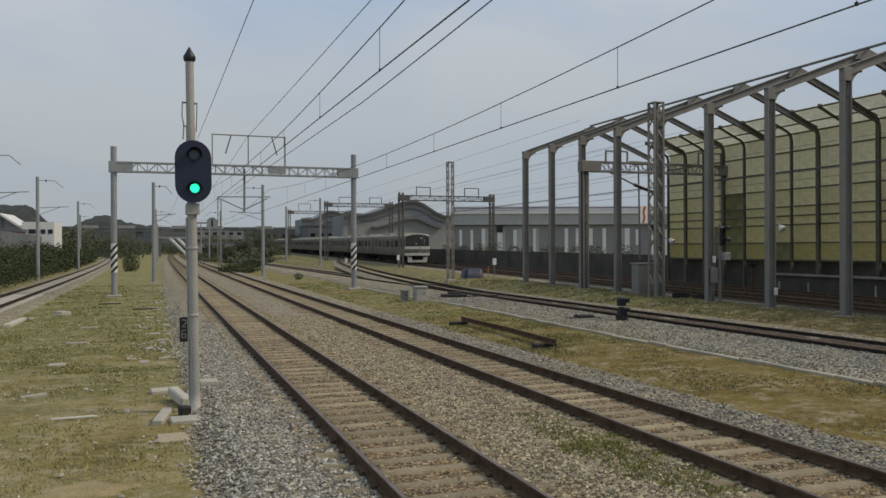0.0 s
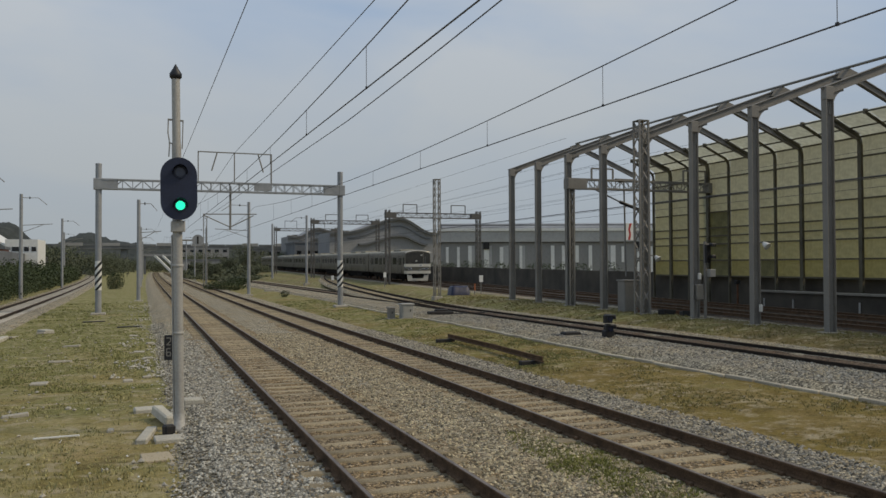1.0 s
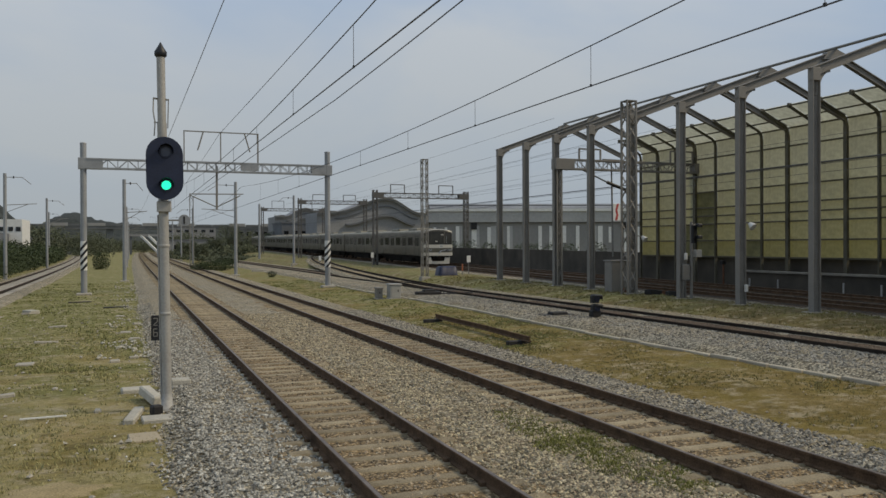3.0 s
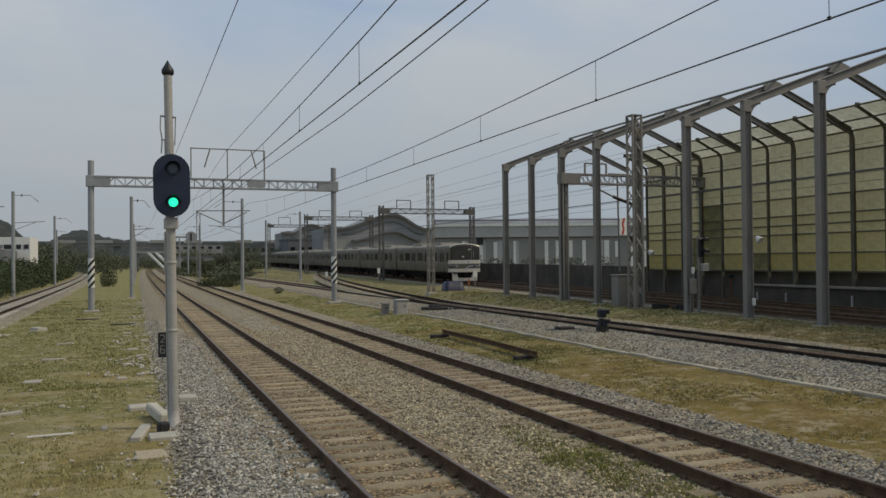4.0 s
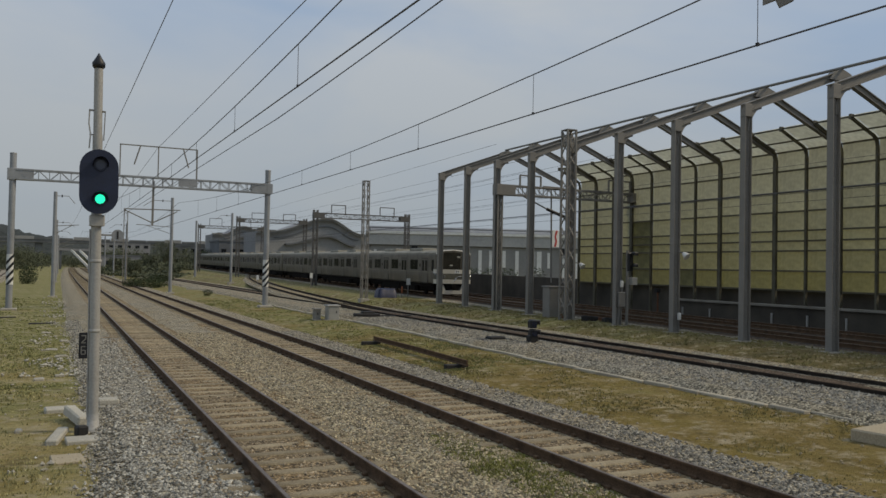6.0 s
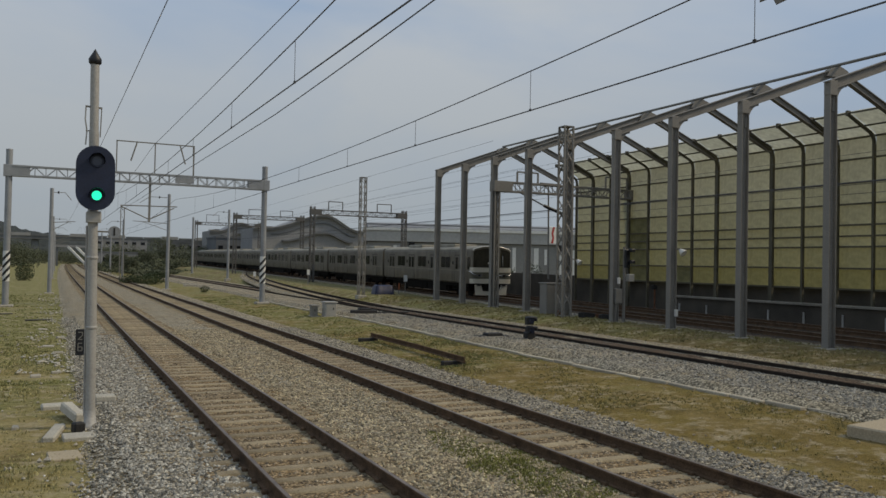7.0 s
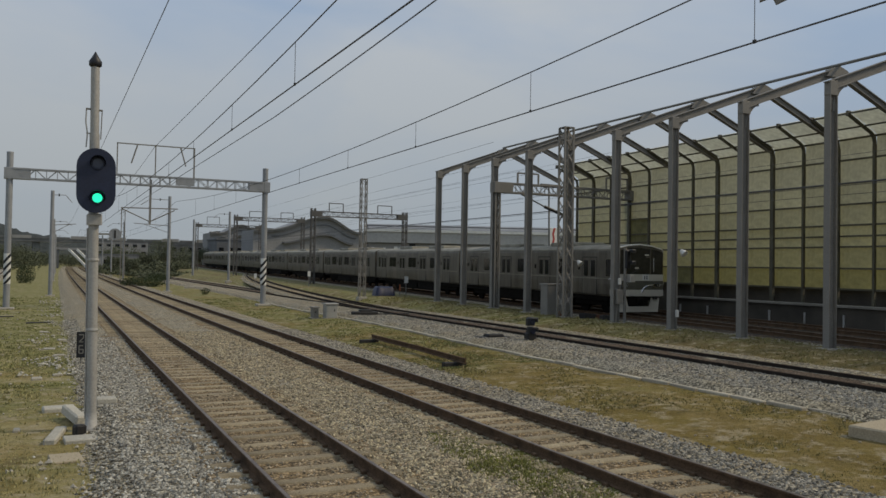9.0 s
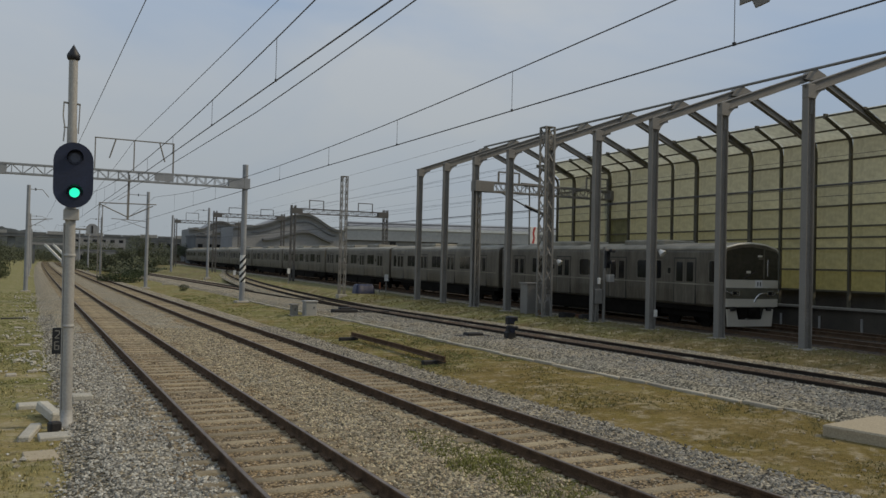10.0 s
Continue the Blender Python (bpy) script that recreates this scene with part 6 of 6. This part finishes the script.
rnd_wall = random.Random(17)
for i in range(13):
    yy = 58 + 4.1 * i + rnd_wall.uniform(-1, 1)
    xx = XW + 0.9 + 0.05 * (yy - 50)
    zt = ground_z(34, yy) + 1.4
    m = Mesh()
    leaf_cloud(m, (0, 0, 0.55), (0.5, 1.6, rnd_wall.uniform(0.5, 0.95)), 260, 0.09, 300 + i)
    w = thing("wall_shrub", "straggling dark green growth along the wall's top", "shrub", pose(xx, yy, zt), "wall shrubs")
    part("crown", m, M_LEAF, w)
    part("stem", Mesh().tube([(0, 0, -1.6), (0, 0.1, 0.6)], 0.04, 5, 0.02), M_BARK, w)


def tree(x, y, h, r, seed, label="leafy green tree beyond the tracks"):
    t = thing("tree", label, "tree", pose(x, y, ground_z(x, y)), "far trees")
    rnd = random.Random(seed)
    k = Mesh().tube([(0, 0, -0.2), (0.1, 0, h * 0.3), (0.0, 0.15, h * 0.62)], 0.05 * h * 0.5, 7, 0.03)
    m = Mesh()
    for i in range(8):
        a = i * 2.4 + seed
        tip = (r * 0.6 * math.cos(a), r * 0.6 * math.sin(a), h * rnd.uniform(0.45, 0.85))
        k.tube([(0.05, 0, h * 0.3), tip], 0.05, 5, 0.02)
        leaf_cloud(m, tip, (r * 0.55, r * 0.55, h * 0.2), 330, 0.13, seed * 20 + i)
    leaf_cloud(m, (0, 0, h * 0.72), (r * 0.6, r * 0.6, h * 0.27), 420, 0.13, seed * 20 + 9)
    part("trunk", k, M_BARK, t)
    part("crown", m, M_WOODS, t)


random.seed(12)
for i in range(34):
    x = -70 + 4.3 * i + random.uniform(-2, 2)
    y = random.uniform(225, 300)
    if -4 < x - 0.00007 * 120 ** 2 < 14 and y < 420:
        y = 430
    tree(x, y, random.uniform(4.5, 8.5), random.uniform(2.2, 3.6), 40 + i)
for i, (x, y, h) in enumerate(((13.5, 170, 3.2), (15.5, 185, 3.6), (13.0, 205, 4.0), (16.5, 225, 4.5), (-20, 105, 5.0), (-24, 120, 6.0), (-27, 140, 6.5), (20, 200, 5))):
    tree(x, y, h, h * 0.42, 90 + i)


def far_woods(name, x0, x1, y0, y1, count, h0, h1, seed, label):
    rnd = random.Random(seed)
    m = Mesh()
    for i in range(count):
        x, y = rnd.uniform(x0, x1), rnd.uniform(y0, y1)
        h = rnd.uniform(h0, h1)
        leaf_cloud(m, (x, y, h * 0.5), (rnd.uniform(2.2, 4.2), 2.5, h * 0.55), 330, 0.27, seed * 1000 + i)
    solid(name, m, M_WOODS, label, "trees", "stuff")


far_woods("far_woods", -95, -4, 255, 330, 110, 4.5, 7.8, 61, "dark green belt of trees before the hills")
far_woods("far_woods", -62, -17, 170, 235, 90, 3.5, 6.0, 64, "dark green thicket behind the hedge")
far_woods("far_woods", -26, -14, 188, 228, 26, 5.5, 8.0, 68, "dark trees standing behind the white house")
far_woods("far_woods", 12.5, 16.5, 190, 240, 18, 1.2, 2.2, 65, "dark green scrub trees between the far tracks")
far_woods("far_woods", 20.5, 29, 190, 245, 36, 1.8, 3.2, 66, "dark green scrub trees beside the depot approach")
far_woods("far_woods", 14, 70, 292, 340, 60, 5.0, 8.5, 62, "dark green trees beyond the depot approach")
far_woods("far_woods", -12, 34, 408, 450, 60, 4.0, 7.0, 67, "dark trees closing the view down the line")
far_woods("lineside_scrub", 11.5, 22, 160, 230, 26, 0.5, 1.1, 63, "low green scrub between the far tracks")


# ---- loose stones, grass ----
def stones(name, count, region, size, mat, label, seed, height, keep=None):
    rnd = random.Random(seed)
    vs, fs = [], []
    tri = [(0, 2, 4), (2, 1, 4), (1, 3, 4), (3, 0, 4), (2, 0, 5), (1, 2, 5), (3, 1, 5), (0, 3, 5)]
    while len(fs) < count * 8:
        u = rnd.random()
        x, y = rnd.uniform(region[0], region[1]), region[2] + (region[3] - region[2]) * u * u
        if keep and not keep(x, y, rnd):
            continue
        s = size * rnd.uniform(0.55, 1.35)
        a = rnd.uniform(0, 6.3)
        c, d = math.cos(a), math.sin(a)
        z = height(x, y) + s * 0.15
        k = len(vs)
        for px, py, pz in ((1, 0, 0), (-1, 0, 0), (0, 1, 0), (0, -1, 0), (0, 0, 1), (0, 0, -1)):
            j = rnd.uniform(0.65, 1.2) * s
            ex, ey, ez = px * j + rnd.uniform(-0.3, 0.3) * s, py * j * 0.8 + rnd.uniform(-0.3, 0.3) * s, pz * j * 0.65
            vs.append((x + c * ex - d * ey, y + d * ex + c * ey, z + ez))
        fs += [tuple(q + k for q in f) for f in tri]
    me = bpy.data.meshes.new(name)
    me.from_pydata(vs, [], fs)
    me.materials.append(mat)
    tagged(new(name, me), label, "stones", "", "stuff")


bed = lambda x, y: -0.168 + 0.022 * noise.noise((5.5 * 1.3 + (x - 5.5) * 2.1, y * 2.1, 1))


def clear_of_rail(x, y, rnd):
    return all(abs(x - r) > 0.1 for r in (2.595, 4.105, 6.895, 8.405))


def off_sleeper(x, y, rnd):
    if not clear_of_rail(x, y, rnd):
        return False
    on = min(abs(x - 3.35), abs(x - 7.65)) < 1.3
    return not on or ((y + 4.7 + 0.3) % 0.6 - 0.3) ** 2 > 0.014 or rnd.random() < 0.3


stones("ballast_stones", 15000, (1.05, 2.5, 5, 34), 0.034, M_STONE, "loose grey ballast stones beside the first track", 1, bed, off_sleeper)
stones("ballast_stones", 16000, (4.2, 6.8, 5, 36), 0.034, M_STONE_MID, "loose brown ballast stones between the tracks", 2, bed, off_sleeper)
stones("ballast_stones", 9500, (8.5, 9.95, 5, 36), 0.034, M_STONE_GREY, "loose grey ballast stones beside the second track", 3, bed, clear_of_rail)
stones("ballast_stones", 13000, (2.5, 8.4, 5, 34), 0.030, M_STONE_RUST, "loose rusty stones between the sleepers", 4, bed, off_sleeper)
stones("ballast_stones", 14000, (14.85, 17.35, 9, 46), 0.05, M_STONE_GREY, "loose grey ballast stones beside the yard track", 5, lambda x, y: 0.0)
stones("ballast_stones", 2600, (19.2, 20.5, 9, 46), 0.042, M_STONE, "loose pale stones on the far side of the yard track", 9, lambda x, y: -0.005)
stones("edge_stones", 5200, (0.35, 1.2, 6, 45), 0.032, M_STONE, "scattered grey stones at the edge of the grass", 6,
       lambda x, y: -0.33 + 0.17 * smooth_step(0.2, 1.2, x), lambda x, y, rnd: rnd.random() < smooth_step(0.3, 0.95, x + 0.25 * noise.noise((x, y * 0.9, 3))))
stones("edge_rubble", 420, (-0.7, 1.2, 24, 75), 0.06, M_SLAB, "pale stones spilled along the grass edge", 27, lambda x, y: ground_z(x, y) + 0.03, lambda x, y, rnd: noise.noise((x * 0.8, y * 0.35, 8)) + rnd.uniform(-0.2, 0.2) > 0.08)
stones("scattered_rubble", 450, (-12, 0.6, 7, 55), 0.05, M_CONC, "pale rubble scattered in the dry grass", 7, lambda x, y: ground_z(x, y) + 0.02)
stones("pale_flakes", 260, (-9, 0.6, 6.5, 40), 0.022, M_WHITE, "small pale flakes scattered in the grass", 17, lambda x, y: ground_z(x, y) + 0.03)
stones("scattered_rubble", 260, (9.9, 14.2, 7, 50), 0.033, M_TAN, "pale rubble scattered in the dry grass", 8, lambda x, y: ground_z(x, y) + 0.02)


def grass(name, count, region, height, mat, label, seed, keep=None, base=ground_z):
    rnd = random.Random(seed)
    vs, fs = [], []
    n = 0
    while n < count:
        u = rnd.random()
        x, y = rnd.uniform(region[0], region[1]), region[2] + (region[3] - region[2]) * u ** 1.8
        if keep and not keep(x, y, rnd):
            continue
        n += 1
        z = base(x, y) - 0.01
        h0 = height * (0.55 + 0.9 * max(0, 0.5 + noise.noise((x * 0.5, y * 0.5, seed))))
        for _ in range(4):
            a, h = rnd.uniform(0, 6.3), h0 * rnd.uniform(0.5, 1.3)
            px, py = x + rnd.uniform(-0.05, 0.05), y + rnd.uniform(-0.05, 0.05)
            w = 0.006 + 0.0006 * y
            k = len(vs)
            vs += [(px - w * math.cos(a), py - w * math.sin(a), z), (px + w * math.cos(a), py + w * math.sin(a), z),
                   (px + rnd.uniform(-0.7, 0.7) * h, py + rnd.uniform(-0.7, 0.7) * h, z + h)]
            fs.append((k, k + 1, k + 2))
    me = bpy.data.meshes.new(name)
    me.from_pydata(vs, [], fs)
    me.materials.append(mat)
    tagged(new(name, me), label, "grass", "", "stuff")


patchy = lambda x, y, rnd: noise.noise((x * 0.45, y * 0.45, 11)) + rnd.uniform(-0.35, 0.35) > -0.12
grass("dry_grass", 15000, (-10, 0.75, 6, 34), 0.045, M_LEAF_DRY, "short dry yellow-green grass beside the first track", 1, patchy)
grass("green_grass", 13000, (-14, 0.75, 22, 75), 0.05, M_WEED, "short green grass along the verge", 6, patchy)
grass("dry_grass", 9000, (9.9, 15.2, 5, 34), 0.04, M_OLIVE, "short dry olive grass between the yard tracks", 2, patchy)
grass("green_grass", 6000, (9.9, 15.2, 22, 70), 0.045, M_WEED, "short green grass between the yard tracks", 7, patchy)
grass("dry_grass", 6000, (20.5, 25.5, 10, 60), 0.07, M_OLIVE, "dull olive grass strip along the shed posts", 3, patchy)
grass("green_weeds", 2600, (5.2, 6.8, 6.5, 18), 0.04, M_FRESH, "low green weeds growing between the two tracks", 4,
      lambda x, y, rnd: ((x - 6.22) / 0.6) ** 2 + ((y - 10.3) / 2.6) ** 2 + rnd.uniform(-0.5, 0.5) + 0.8 * noise.noise((x * 2, y * 1.2, 21)) < 0.9, lambda x, y: -0.165)

motions()
